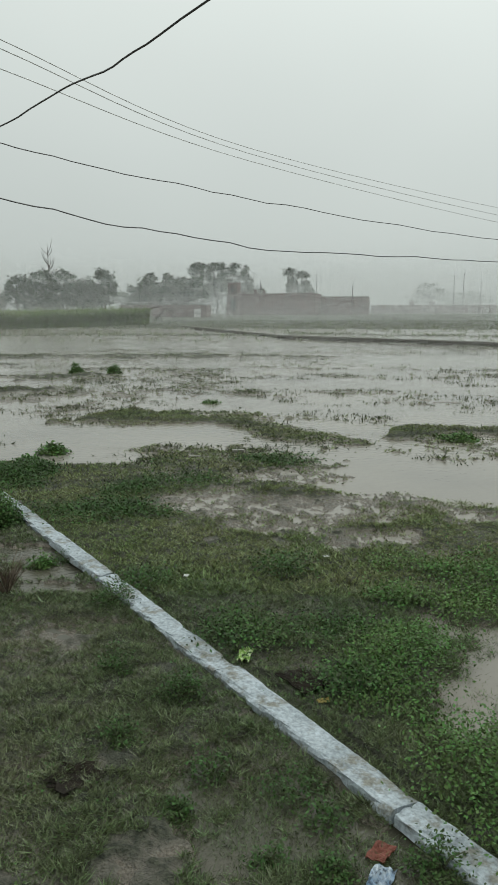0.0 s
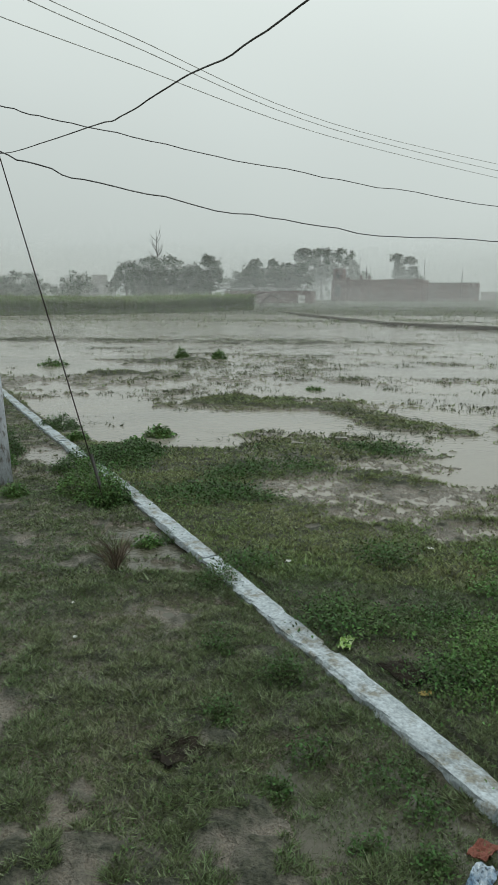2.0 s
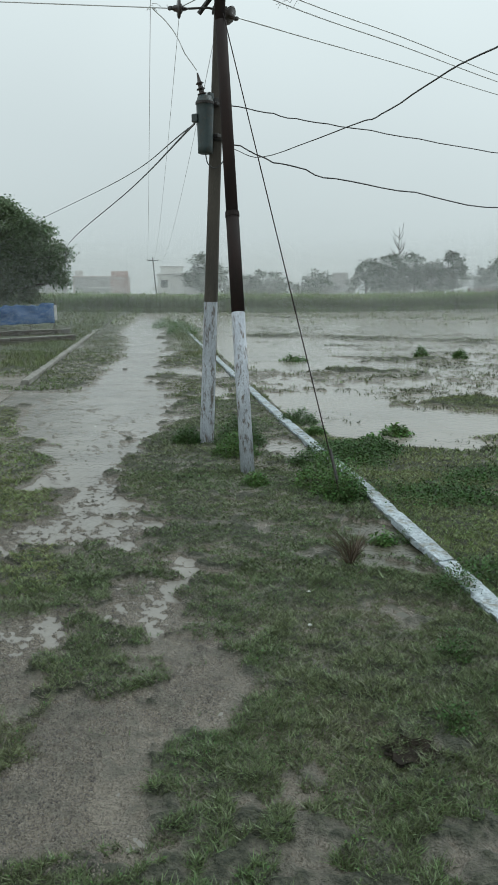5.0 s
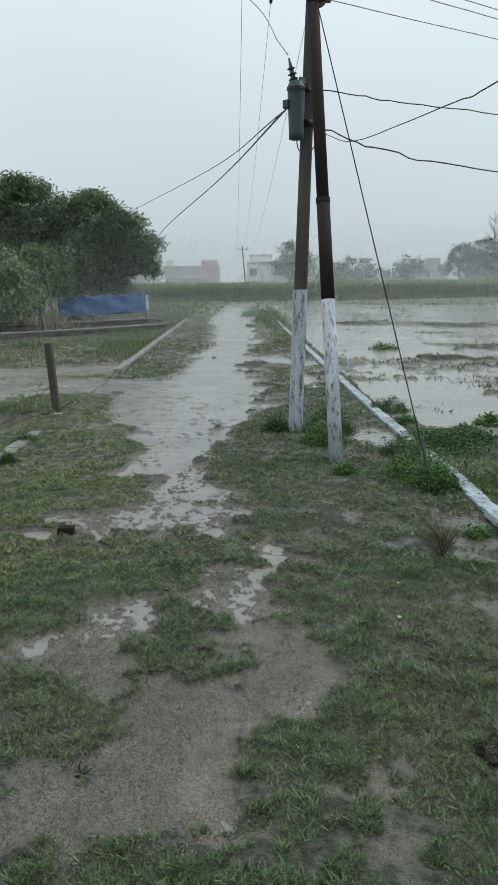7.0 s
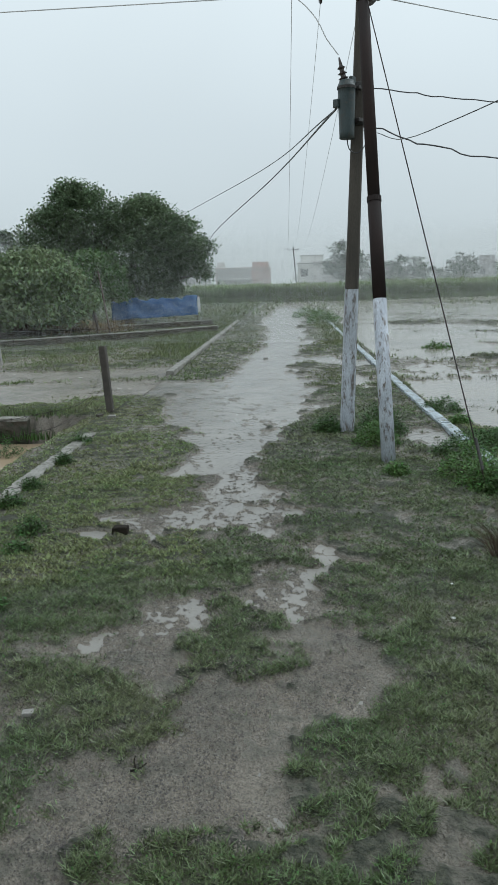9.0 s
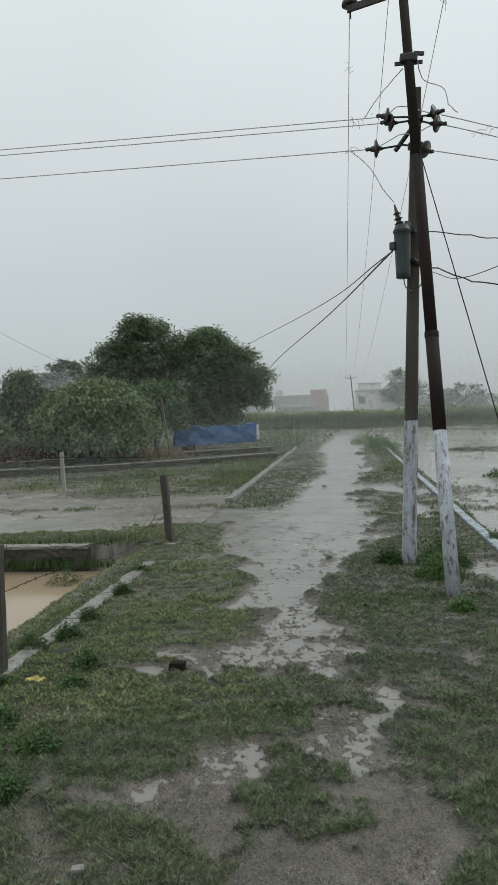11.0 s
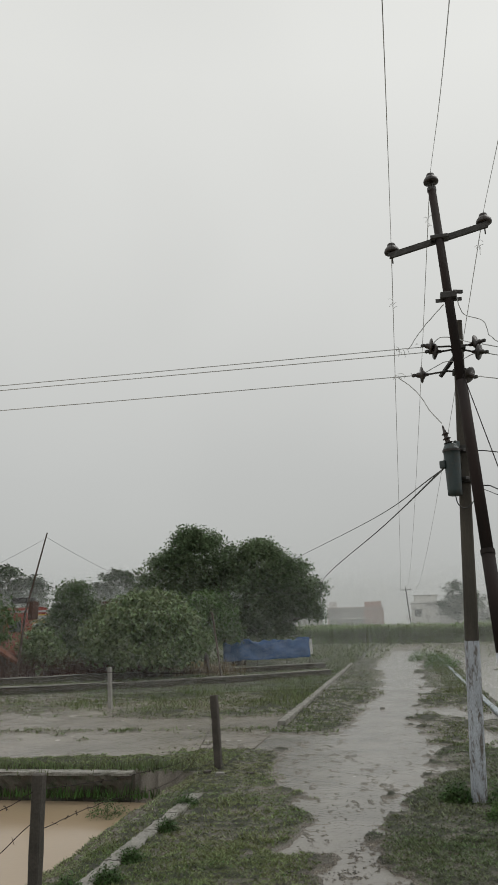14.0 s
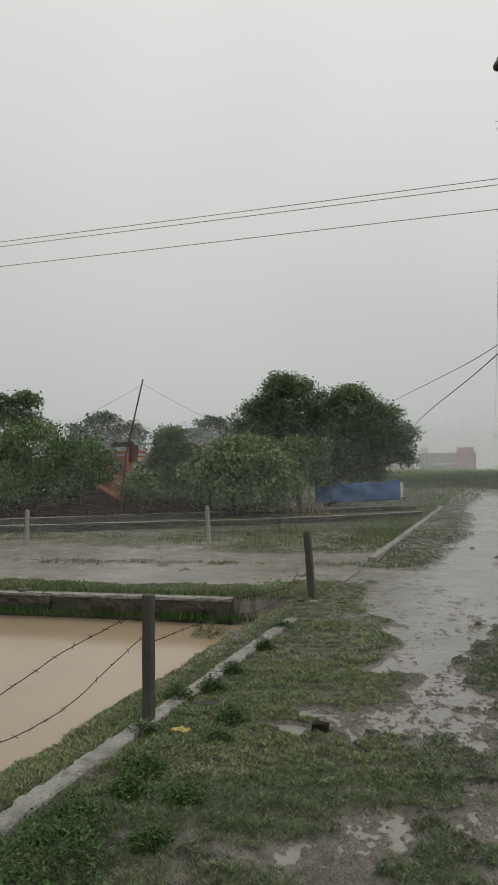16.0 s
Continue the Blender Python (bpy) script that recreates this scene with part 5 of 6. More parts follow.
part("cloth_scrap", box((0.25, 0.5, 0.9), (-0.1, 0.8, 3.6), 0.02, 0.5, 0.12), "thatch", mast, "torn brown cloth")

# ---- trees ----


def leaf_cards(c, size, rng, droop=0.35, aspect=0.42):
    """Diamond leaves at the points c."""
    n = len(c)
    a = rng.uniform(0, 2 * np.pi, n)
    pitch = rng.normal(-droop, 0.55, n)
    d = np.column_stack([np.cos(a) * np.cos(pitch), np.sin(a) * np.cos(pitch), np.sin(pitch)])
    s = np.column_stack([-np.sin(a), np.cos(a), rng.normal(0, 0.5, n)])
    s /= np.linalg.norm(s, axis=1)[:, None]
    L = (size * rng.uniform(0.6, 1.35, n))[:, None]
    tip, mid = c + d * L, c + d * L * 0.45
    v = np.stack([c, mid + s * L * aspect, tip, mid - s * L * aspect], 1).reshape(-1, 3)
    return v, np.arange(4 * n).reshape(-1, 4)


def crown_points(blobs, n, rng, clump=0.34, per=26):
    """Points in clumps over the outsides of ellipsoids (x, y, z, rx, ry, rz)."""
    b = np.array(blobs, float)
    area = (b[:, 3] * b[:, 4] * b[:, 5]) ** (2 / 3)
    k = max(1, n // per)
    which = rng.choice(len(b), k, p=area / area.sum())
    d = rng.normal(0, 1, (k, 3))
    d /= np.linalg.norm(d, axis=1)[:, None]
    d[:, 2] = np.where(d[:, 2] < -0.75, -d[:, 2], d[:, 2])
    rad = rng.uniform(0.2, 1.0, k) ** 0.4 * (1 + 0.03 * rng.normal(0, 1, k))
    cc = b[which, :3] + d * b[which, 3:] * rad[:, None]
    sc = clump * rng.uniform(0.6, 1.5, k)
    pts = np.repeat(cc, per, 0) + np.clip(rng.normal(0, 1, (k * per, 3)), -1.35, 1.35) * np.repeat(sc, per)[:, None] * np.array([1, 1, 0.7])
    return pts


def tree(name, at, trunk_h, trunk_r, blobs, leaves, size, material, label, seed, clump=0.34, droop=0.35, per=26, category="tree", group="trees", limbs=9, aspect=0.42):
    """Tapered trunk, limbs that reach into the crown, and a crown of many leaves in clumps."""
    rng = np.random.default_rng(seed)
    o = thing(name, at, label, category, group)
    bm = bmesh.new()
    top = Vector((rng.normal(0, 0.1) * trunk_h, rng.normal(0, 0.1) * trunk_h, trunk_h))
    pts = [Vector((0, 0, -0.2)), Vector((trunk_r * 0.3, 0, trunk_h * 0.35)), top * 0.75 + Vector((0.1 * trunk_r, trunk_r * 0.4, 0)), top]
    tube(pts, [trunk_r * 1.35, trunk_r, trunk_r * 0.85, trunk_r * 0.7], 9, bm)
    b = np.array(blobs, float)
    for k in range(limbs):
        q = b[k % len(b)]
        d = rng.normal(0, 1, 3)
        d /= np.linalg.norm(d)
        end = Vector(q[:3] + d * q[3:] * 0.75)
        st = top * rng.uniform(0.6, 1.0)
        midp = st.lerp(end, 0.5) + Vector((rng.normal(0, 0.15), rng.normal(0, 0.15), 0.25)) * trunk_h * 0.15
        tube([st, midp, end], [trunk_r * 0.5, trunk_r * 0.3, trunk_r * 0.1], 6, bm)
    part("trunk", bm, "bark", o, smooth=True)
    v, f = leaf_cards(crown_points(blobs, leaves, rng, clump, per), size, rng, droop, aspect)
    tagged(link_mesh("crown", v, f, material, o), kind="stuff")
    return o


# big dark tree over the tarpaulin
tree("mango_tree", (-42.3, 33.4, 0), 3.2, 0.38, [(-1.4, -2.2, 6.6, 2.5, 2.5, 2.6), (-2.4, -3.6, 5.3, 2.4, 2.4, 2.4), (0.7, 1.0, 6.3, 2.7, 2.7, 1.9), (2.0, 2.6, 5.0, 2.4, 2.4, 2.0), (0.4, 0.3, 4.2, 3.4, 3.2, 2.2), (2.5, 3.2, 3.9, 1.6, 1.7, 1.3), (-1.5, -2.5, 3.6, 2.8, 2.8, 1.8), (3.3, 4.1, 4.9, 0.7, 0.8, 0.6), (3.3, 4.2, 3.2, 0.6, 0.6, 0.4), (-1.8, -2.6, 8.3, 1.2, 1.2, 0.9), (0.9, 1.4, 7.6, 1.1, 1.1, 0.7), (0.2, 1.6, 2.6, 2.6, 2.8, 1.1)], 105000, 0.165, "leaf", "large dark broad-leaved tree with a dense crown", 11, 0.3, 0.4, limbs=14)
tree("fig_tree", (-36.6, 22.6, 0), 1.6, 0.2, [(0, 0, 3.0, 2.3, 2.6, 1.45), (-0.6, -1.2, 2.2, 2.0, 1.9, 1.5), (0.6, 1.4, 2.0, 1.8, 1.8, 1.5), (0, 0, 1.5, 2.6, 2.8, 1.2)], 30000, 0.19, "leaf_light", "round light-green tree with drooping leaves", 12, 0.26, 0.8, limbs=8)
tree("neem_tree", (-39.4, 28.6, 0), 2.0, 0.16, [(0, 0, 3.2, 1.6, 1.8, 1.5), (0.4, 0.9, 2.5, 1.3, 1.4, 1.4), (-0.5, -0.8, 2.2, 1.5, 1.5, 1.3)], 8500, 0.17, "leaf_mid", "feathery green tree between two larger trees", 13, 0.3, 0.9)
tree("guava_tree", (-45.0, 22.6, 0), 1.6, 0.16, [(0, 0, 4.2, 1.2, 1.3, 1.3), (0.2, 0.4, 3.0, 1.6, 1.8, 1.4), (-0.3, -0.5, 2.2, 1.8, 1.9, 1.4), (0, 0, 1.4, 2.0, 2.1, 1.0)], 20000, 0.18, "leaf", "dark conical broad-leaved tree", 14, 0.28, 0.5)
tree("jamun_tree", (-44.5, 13.4, 0), 1.8, 0.22, [(0, 0, 3.9, 2.6, 2.4, 1.7), (1.4, 2.6, 3.0, 2.0, 2.0, 1.7), (-0.8, -2.0, 3.2, 2.4, 2.2, 1.6), (0.6, 1.0, 2.0, 3.0, 3.2, 1.5), (0.4, -1.6, 1.6, 2.4, 2.4, 1.3), (0.9, -4.4, 2.6, 2.2, 2.2, 1.9)], 42000, 0.16, "leaf_mid", "wide bushy green tree behind the fence", 15, 0.32, 0.8, limbs=12)
tree("hedge_bush", (-40.4, 18.4, 0), 0.8, 0.08, [(0, 0, 1.7, 1.1, 1.2, 0.95), (0.2, 0.3, 1.0, 1.3, 1.4, 0.9)], 5000, 0.15, "leaf_light", "bright green leafy bush beside the hut", 16, 0.2, 0.6, category="bush", group="bushes")
tree("hedge_bush", (-41.6, 25.2, 0), 0.8, 0.08, [(0, 0, 1.5, 1.8, 2.0, 1.3), (0.2, 0.3, 1.0, 1.6, 1.9, 0.9)], 5000, 0.17, "leaf", "dark leafy bush under the trees", 17, 0.25, 0.6, category="bush", group="bushes")
tree("hedge_bush", (-42.5, 11.0, 0), 0.8, 0.08, [(0, 0, 1.9, 1.7, 1.5, 1.4), (0.2, -1.3, 1.3, 1.4, 1.5, 1.1)], 5500, 0.16, "leaf_mid", "soft green bush before the wide tree", 18, 0.25, 0.9, category="bush", group="bushes")
tree("teak_tree", (-68.5, 18.5, 0), 6.0, 0.2, [(0, 0, 7.6, 2.6, 2.6, 1.0), (0.6, 1.4, 9.0, 1.6, 1.6, 0.8), (-0.5, -1.2, 8.8, 1.6, 1.6, 0.9), (1.0, 2.0, 7.4, 1.0, 1.1, 0.6)], 5200, 0.3, "leaf", "tall thin tree with open leafy tufts", 19, 0.3, 0.2, per=20)
# misty trees behind the houses
tree("distant_tree", (-174, 69.4, 0), 8, 0.6, [(0, 0, 12.6, 6.1, 6.1, 4.4), (2.6, 5.4, 10.5, 5.1, 5.8, 4.1), (-2.0, -5.4, 9.8, 4.8, 5.1, 4.4), (0, 0, 7.0, 7.6, 8.5, 4.2)], 9000, 0.75, "leaf_far", "broad tree grey in the rain haze", 21, 0.75, 0.3, group="distant trees")
tree("distant_tree", (-177, 102, 0), 8, 0.6, [(0, 0, 12.8, 5.8, 6.1, 4.2), (3.4, 5.1, 11.2, 4.4, 5.1, 4.4), (-3.4, -5.4, 9.8, 5.1, 5.4, 4.1), (0, 0, 6.6, 7.8, 8.5, 4.2)], 9000, 0.75, "leaf_far", "broad tree grey in the rain haze", 22, 0.75, 0.3, group="distant trees")
# line of trees beyond the cane and the field
FAR_TREES = [(-89.5, 122, 9.6, 2.2, 1), (-87.0, 124, 7.8, 3.4, 0), (-78.5, 129, 6.8, 3.8, 0), (-71, 133, 6.8, 3.4, 0), (-82.0, 127, 5.6, 2.6, 0),
             (-62.0, 137.5, 8.6, 2.6, 1), (-57.6, 139, 9.4, 3.0, 0), (-54.0, 140.5, 9.6, 3.0, 0), (-50.4, 142, 8.0, 2.6, 0), (-47.4, 142.8, 9.8, 2.0, 1), (-59.5, 141, 7.4, 3.0, 0)]
for k, (x, y, h, r, tall) in enumerate(FAR_TREES):
    blobs = [(0, 0, h - r * 0.55, r * (0.8 if tall else 1.0), r * 0.9, r * 0.55), (r * 0.5, 0, h * 0.55, r * 0.8, r * 0.8, h * 0.25), (-r * 0.5, 0, h * 0.5, r * 0.9, r * 0.8, h * 0.25)]
    if not tall:
        blobs.append((0, 0, h * 0.28, r * 0.95, r, h * 0.24))
    tree("distant_tree", (x, y, 0), h * 0.5, 0.25, blobs, 2300, 0.46, "leaf_far", "distant tree grey in the rain haze", 30 + k, 0.42, 0.2, group="distant trees", limbs=5)
BACK_TREES = [(-40.5, 158, 9.0, 4.6, 0), (-44.0, 160, 7.6, 4.0, 0), (-35.0, 160, 8.6, 3.2, 0), (-49.0, 240, 15.5, 4.3, 1), (-44.0, 242, 15.8, 3.5, 1), (-38.5, 244, 15.3, 4.6, 1),
              (-33.0, 244, 9.0, 3.8, 0), (-45.0, 246, 10.5, 4.8, 0), (-22.6, 250, 14, 2.2, 1), (-18.4, 250, 13, 2.2, 1), (-17.0, 252, 9, 3.0, 0), (-57, 215, 8, 8, 0), (-70, 190, 9, 6, 0), (28, 330, 12, 7, 0), (66, 330, 13, 7, 0), (44, 340, 9, 9, 0), (-140, 120, 9, 6, 0)]
for k, (x, y, h, r, tall) in enumerate(BACK_TREES):
    blobs = [(0, 0, h - r * 0.45, r * 0.9, r * 0.9, r * 0.45), (r * 0.5, 0, h * 0.6, r * 0.7, r * 0.8, h * 0.22)]
    if not tall:
        blobs += [(0, 0, h * 0.35, r * 1.15, r, h * 0.32), (-r * 0.6, 0, h * 0.5, r * 0.8, r * 0.8, h * 0.28)]
    tree("distant_tree", (x, y, 0.9), h * 0.6, 0.25, blobs, 2600, 0.55, "leaf_far", "distant tree grey in the rain haze", 60 + k, 0.45, 0.2, group="distant trees", limbs=5)
# bare tree top
bare = thing("bare_tree", (-57.4, 141, 0), "tall bare tree standing above distant foliage", "tree", "distant trees")
bm = bmesh.new()
rng = random.Random(8)
tube([Vector((0, 0, 0)), Vector((0.2, 0, 7)), Vector((0, 0, 14.4))], [0.2, 0.12, 0.03], 6, bm)
for k in range(16):
    z = rng.uniform(7.5, 13)
    s = 1 if k % 2 else -1
    q = Vector((s * rng.uniform(0.4, 1.6), rng.uniform(-0.8, 0.8), rng.uniform(1.2, 2.6)))
    tube([Vector((0.1, 0, z)), Vector((0.1, 0, z)) + q * 0.5 + Vector((s * 0.2, 0, 0)), Vector((0.1, 0, z)) + q], [0.08, 0.05, 0.02], 5, bm)
part("trunk", bm, "bark", bare)
# stooped timber frames at the field's edge
for k, (x, y) in enumerate(((-34.6, 128), (-32.4, 129))):
    fr = thing("timber_trestle", (x, y, 0.35), "rough timber trestle leaning beside the cane", "trestle", "trestles")
    part("beam", tube([Vector((-1.6, 0, 0.6)), Vector((0.3, 0, 2.3)), Vector((1.6, 0, 2.6 - k))], 0.14, 5), "bamboo", fr)
    for x0, x1 in ((-1.2, -1.7), (-0.8, -0.3), (1.2, 1.6)):
        part("leg", tube([Vector((x0, 0, 1.2)), Vector((x1, 0.2, -0.2))], 0.1, 5), "bamboo", fr)

# ---- sugarcane ----
rng = np.random.default_rng(5)
line = np.array([(-118, 56), (-90, 66), (-64, 78), (-47, 93), (-31.5, 116)], float)
seg = np.hypot(*(line[1:] - line[:-1]).T)
cv, cf = [], 0
n = 9000
s = rng.uniform(0, seg.sum(), n)
i = np.minimum(np.searchsorted(np.cumsum(seg), s), len(seg) - 1)
t = (s - np.concatenate([[0], np.cumsum(seg)])[i]) / seg[i]
depth = rng.uniform(0, 1, n) ** 2.2 * 26
nx, ny = -(line[i + 1] - line[i])[:, 1] / seg[i], (line[i + 1] - line[i])[:, 0] / seg[i]
px, py = line[i, 0] + (line[i + 1, 0] - line[i, 0]) * t + nx * depth, line[i, 1] + (line[i + 1, 1] - line[i, 1]) * t + ny * depth
pz = ground_height(px, py)
hh = 2.45 + 0.25 * fbm(px * 0.12, py * 0.12, 3) + rng.normal(0, 0.12, n)
tris = []
for k in range(9):
    a = rng.uniform(0, 2 * np.pi, n)
    ln = rng.uniform(0.7, 1.25, n)
    z0 = pz + (hh - 0.75) * (rng.uniform(0.1, 1.0, n) ** 0.7)
    rise = rng.uniform(0.1, 0.95, n) * ln
    base = np.column_stack([px, py, z0])
    mid = base + np.column_stack([np.cos(a) * ln * 0.35, np.sin(a) * ln * 0.35, rise * 0.8])
    tip = base + np.column_stack([np.cos(a) * ln * 0.8, np.sin(a) * ln * 0.8, rise * 0.45])
    sd = np.column_stack([-np.sin(a), np.cos(a), np.zeros(n)]) * 0.045
    tris.append(np.stack([base, mid - sd, tip, mid + sd], 1).reshape(-1, 3))
sd = np.column_stack([np.full(n, 0.03), np.full(n, 0.02), np.zeros(n)])
b0 = np.column_stack([px, py, pz - 0.05])
b1 = np.column_stack([px, py, pz + hh - 0.4])
tris.append(np.stack([b0 - sd, b0 + sd, b1 + sd * 0.7, b1 - sd * 0.7], 1).reshape(-1, 3))
v = np.vstack(tris)
tagged(link_mesh("sugarcane", v, np.arange(len(v)).reshape(-1, 4), "cane"), "tall dense green sugarcane crop", "crop", kind="stuff")

# ---- grass ----


def polar_points(n, r0, r1, rng, power=1.0, a0=-82, a1=26):
    r = r0 + (r1 - r0) * rng.uniform(0, 1, n) ** power
    a = np.radians(rng.uniform(a0, a1, n))
    return r * np.sin(a), r * np.cos(a)


def blades(name, x, y, h, w, rng, material, label, lean=0.9, bent=True, kind="stuff", category="grass"):
    n = len(x)
    z = np.maximum(ground_height(x, y), np.where(DV[0] * x + DV[1] * y < -3.7, -9, LEVEL - 0.012)) - 0.004
    a, b = rng.uniform(0, 2 * np.pi, n), rng.uniform(0, 2 * np.pi, n)
    hh, ww = h * rng.uniform(0.5, 1.4, n), w * rng.uniform(0.7, 1.4, n)
    base = np.column_stack([x, y, z])
    side = np.column_stack([np.cos(a), np.sin(a), np.zeros(n)]) * ww[:, None] / 2
    out = np.column_stack([np.cos(b), np.sin(b), np.zeros(n)]) * (hh * lean * rng.uniform(0.2, 1.2, n))[:, None]
    up = np.column_stack([np.zeros(n), np.zeros(n), hh])
    tip = base + out + up * 0.75
    if bent:
        mid = base + out * 0.32 + up * 0.62
        v = np.stack([base - side, base + side, mid + side * 0.8, tip, mid - side * 0.8], 1).reshape(-1, 3)
        f = np.arange(5 * n).reshape(-1, 5)
    else:
        v = np.stack([base - side, base + side, tip], 1).reshape(-1, 3)
        f = np.arange(3 * n).reshape(-1, 3)
    return tagged(link_mesh(name, v, f, material), label, category, kind=kind)


def on_kerb(x, y):
    v = DV[0] * x + DV[1] * y
    u = DU[0] * x + DU[1] * y
    return (np.abs(v - np.interp(u, [9.5, 15, 42, 70], [2.43, 2.3, 2.04, 1.8])) < 0.085 + 0.05 * vnoise(u * 2.3, v, 71)) | ((np.abs(v + 3.62) < 0.1) & (u < 12.8)) | ((np.abs(v + 3.7) < 0.14) & (u > 21))


def growing(x, y, lo=0.006, patch=0.35, seed=40):
    f = ground_f(x, y)
    p = fbm(x * 0.9, y * 0.9, seed) * 0.5 + fbm(x * 4, y * 4, seed + 3, 3) * 0.4
    f = f + 0.011 * np.random.default_rng(len(x)).normal(0, 1, len(x))
    keep = (f > lo + 0.012 * p) & (p > -0.55 + patch * np.clip((0.03 - f) * 20, 0, 1)) & ~on_kerb(x, y)
    xw, yw = x + 0.34 * fbm(x * 1.7, y * 1.7, 7), y + 0.34 * fbm(x * 1.7 + 9, y * 1.7, 8)
    bare = np.maximum(1.15 * wet_sum(xw, yw, LANE_MUD, 0.6), 1.15 * wet_sum(xw, yw, LANE_WET, 0.6)) - 1.6 * wet_sum(xw, yw, LANE_TURF, 0.5)
    bare = np.maximum(bare, 0.8 * wet_sum(xw, yw, FIELD_CHURN, 0.6))
    # turf grows in small tufts, with soaked soil showing between them
    tufts = 0.16 - 0.42 * fbm(x * 6.5, y * 6.5, 37, 2) + 0.22 * fbm(x * 0.8, y * 0.8, 39, 2)
    tufts = tufts * sstep(14, 4, np.hypot(x, y))
    keep &= np.random.default_rng(len(x) + 1).uniform(0, 1, len(x)) > np.maximum(1.15 * bare - 0.3 * fbm(x * 5, y * 5, 31, 3), np.clip(tufts, 0.0, 0.93))
    return keep


rng = np.random.default_rng(21)
x, y = polar_points(620000, 2.3, 6.6, rng, 0.95)
k = growing(x, y, np.where(DV[0] * x + DV[1] * y > 0.3, -0.055, -0.004), 0.0)
blades("lawn_grass", x[k], y[k], 0.036 + 0.012 * fbm(x[k] * 6.5, y[k] * 6.5, 37, 2), 0.0072, rng, "grass", "short trampled wet green grass", 1.35, False)
x, y = polar_points(330000, 6.3, 10.5, rng, 0.95)
k = growing(x, y, -0.002)
bank = (DV[0] * x + DV[1] * y > 2.45) | (DV[0] * x + DV[1] * y < -0.9 + 0.5 * vnoise(x, y, 87))
for name, k, material, label in (("verge_grass", k & ~bank, "grass", "short wet green verge grass"), ("bank_grass", k & bank, "fresh", "fresh yellow-green grass beside the lane and field")):
    blades(name, x[k], y[k], 0.035 + 0.014 * fbm(x[k] * 1.5, y[k] * 1.5, 9), 0.0145, rng, material, label, 1.25, False)
x, y = polar_points(260000, 10.2, 19, rng, 0.9)
k = growing(x, y)
bank = (DV[0] * x + DV[1] * y > 2.45) | (DV[0] * x + DV[1] * y < -0.9 + 0.5 * vnoise(x, y, 87))
for name, k, material, label in (("lane_grass", k & ~bank, "grass", "short wet green grass along the lane"), ("shore_grass", k & bank, "fresh", "short yellow-green grass at the water's edge")):
    blades(name, x[k], y[k], 0.042 + 0.018 * fbm(x[k] * 1.2, y[k] * 1.2, 9), 0.02, rng, material, label, 1.2, False)
x, y = polar_points(260000, 18, 64, rng, 1.25)
k = growing(x, y, 0.008) & ((DV[0] * x + DV[1] * y < 3) | (rng.uniform(0, 1, len(x)) < 0.55))
blades("field_grass", x[k], y[k], 0.075 + 0.035 * fbm(x[k] * 0.5, y[k] * 0.5, 9), 0.034, rng, "meadow", "wet green grass on the field banks", 1.0, False)
x, y = polar_points(110000, 60, 190, rng, 1.0)
k = growing(x, y, 0.012) & ((DV[0] * x + DV[1] * y < 3) | (rng.uniform(0, 1, len(x)) < 0.6))
blades("far_grass", x[k], y[k], np.full(k.sum(), 0.28), 0.13, rng, "meadow", "rough green grass far across the fields", 1.0, False)
# taller rough growth around the terrace walls and lane edges
x, y = polar_points(60000, 24, 60, rng, 0.9, -82, -36)
u, v = DU[0] * x + DU[1] * y, DV[0] * x + DV[1] * y
k = ((v < -4.2) & (u > 25) & (fbm(x * 0.35, y * 0.35, 77) > 0.12)) | ((np.abs(v - 1.8) < 0.7) & (u > 30)) | ((np.abs(v + 4.6) < 1.0) & (u > 26))
blades("rough_grass", x[k], y[k], 0.19 + 0.1 * fbm(x[k] * 0.6, y[k] * 0.6, 9), 0.03, rng, "meadow", "tall rough grass along the terraces", 0.6, False)
# sprouts standing in the flood
x, y = polar_points(8200, 11.5, 60, rng, 1.0, -34, 16)
keep = (DV[0] * x + DV[1] * y > 3.2) & (ground_f(x, y) > -0.055) & (fbm(x * 0.5, y * 0.5, 91) > np.where(y > 24, 0.25, -0.05))
x, y = x[keep], y[keep]
m = 11
bx, by = np.repeat(x, m) + rng.normal(0, 0.16, len(x) * m), np.repeat(y, m) + rng.normal(0, 0.08, len(x) * m)
blades("marsh_sprouts", bx, by, np.repeat(rng.uniform(0.03, 0.1, len(x)), m), 0.03, rng, "tuft", "sparse dark sprouts standing in the flood water", 1.1, False)

# tiny broad-leaved herbs through the turf
x, y = polar_points(46000, 2.5, 11, rng, 0.95, -78, 8)
k = growing(x, y, 0.002) & (fbm(x * 1.1, y * 1.1, 141) > -0.2)
x, y = x[k], y[k]
c = np.column_stack([x, y, ground_height(x, y) + rng.uniform(0.008, 0.03, len(x))])
vv, ff = leaf_cards(c, 0.011 + 0.0012 * np.hypot(x, y), rng, 0.0, 0.36)
tagged(link_mesh("turf_herbs", vv, ff, "weed_dark"), "tiny green herbs scattered through the turf", "herbs", kind="stuff")
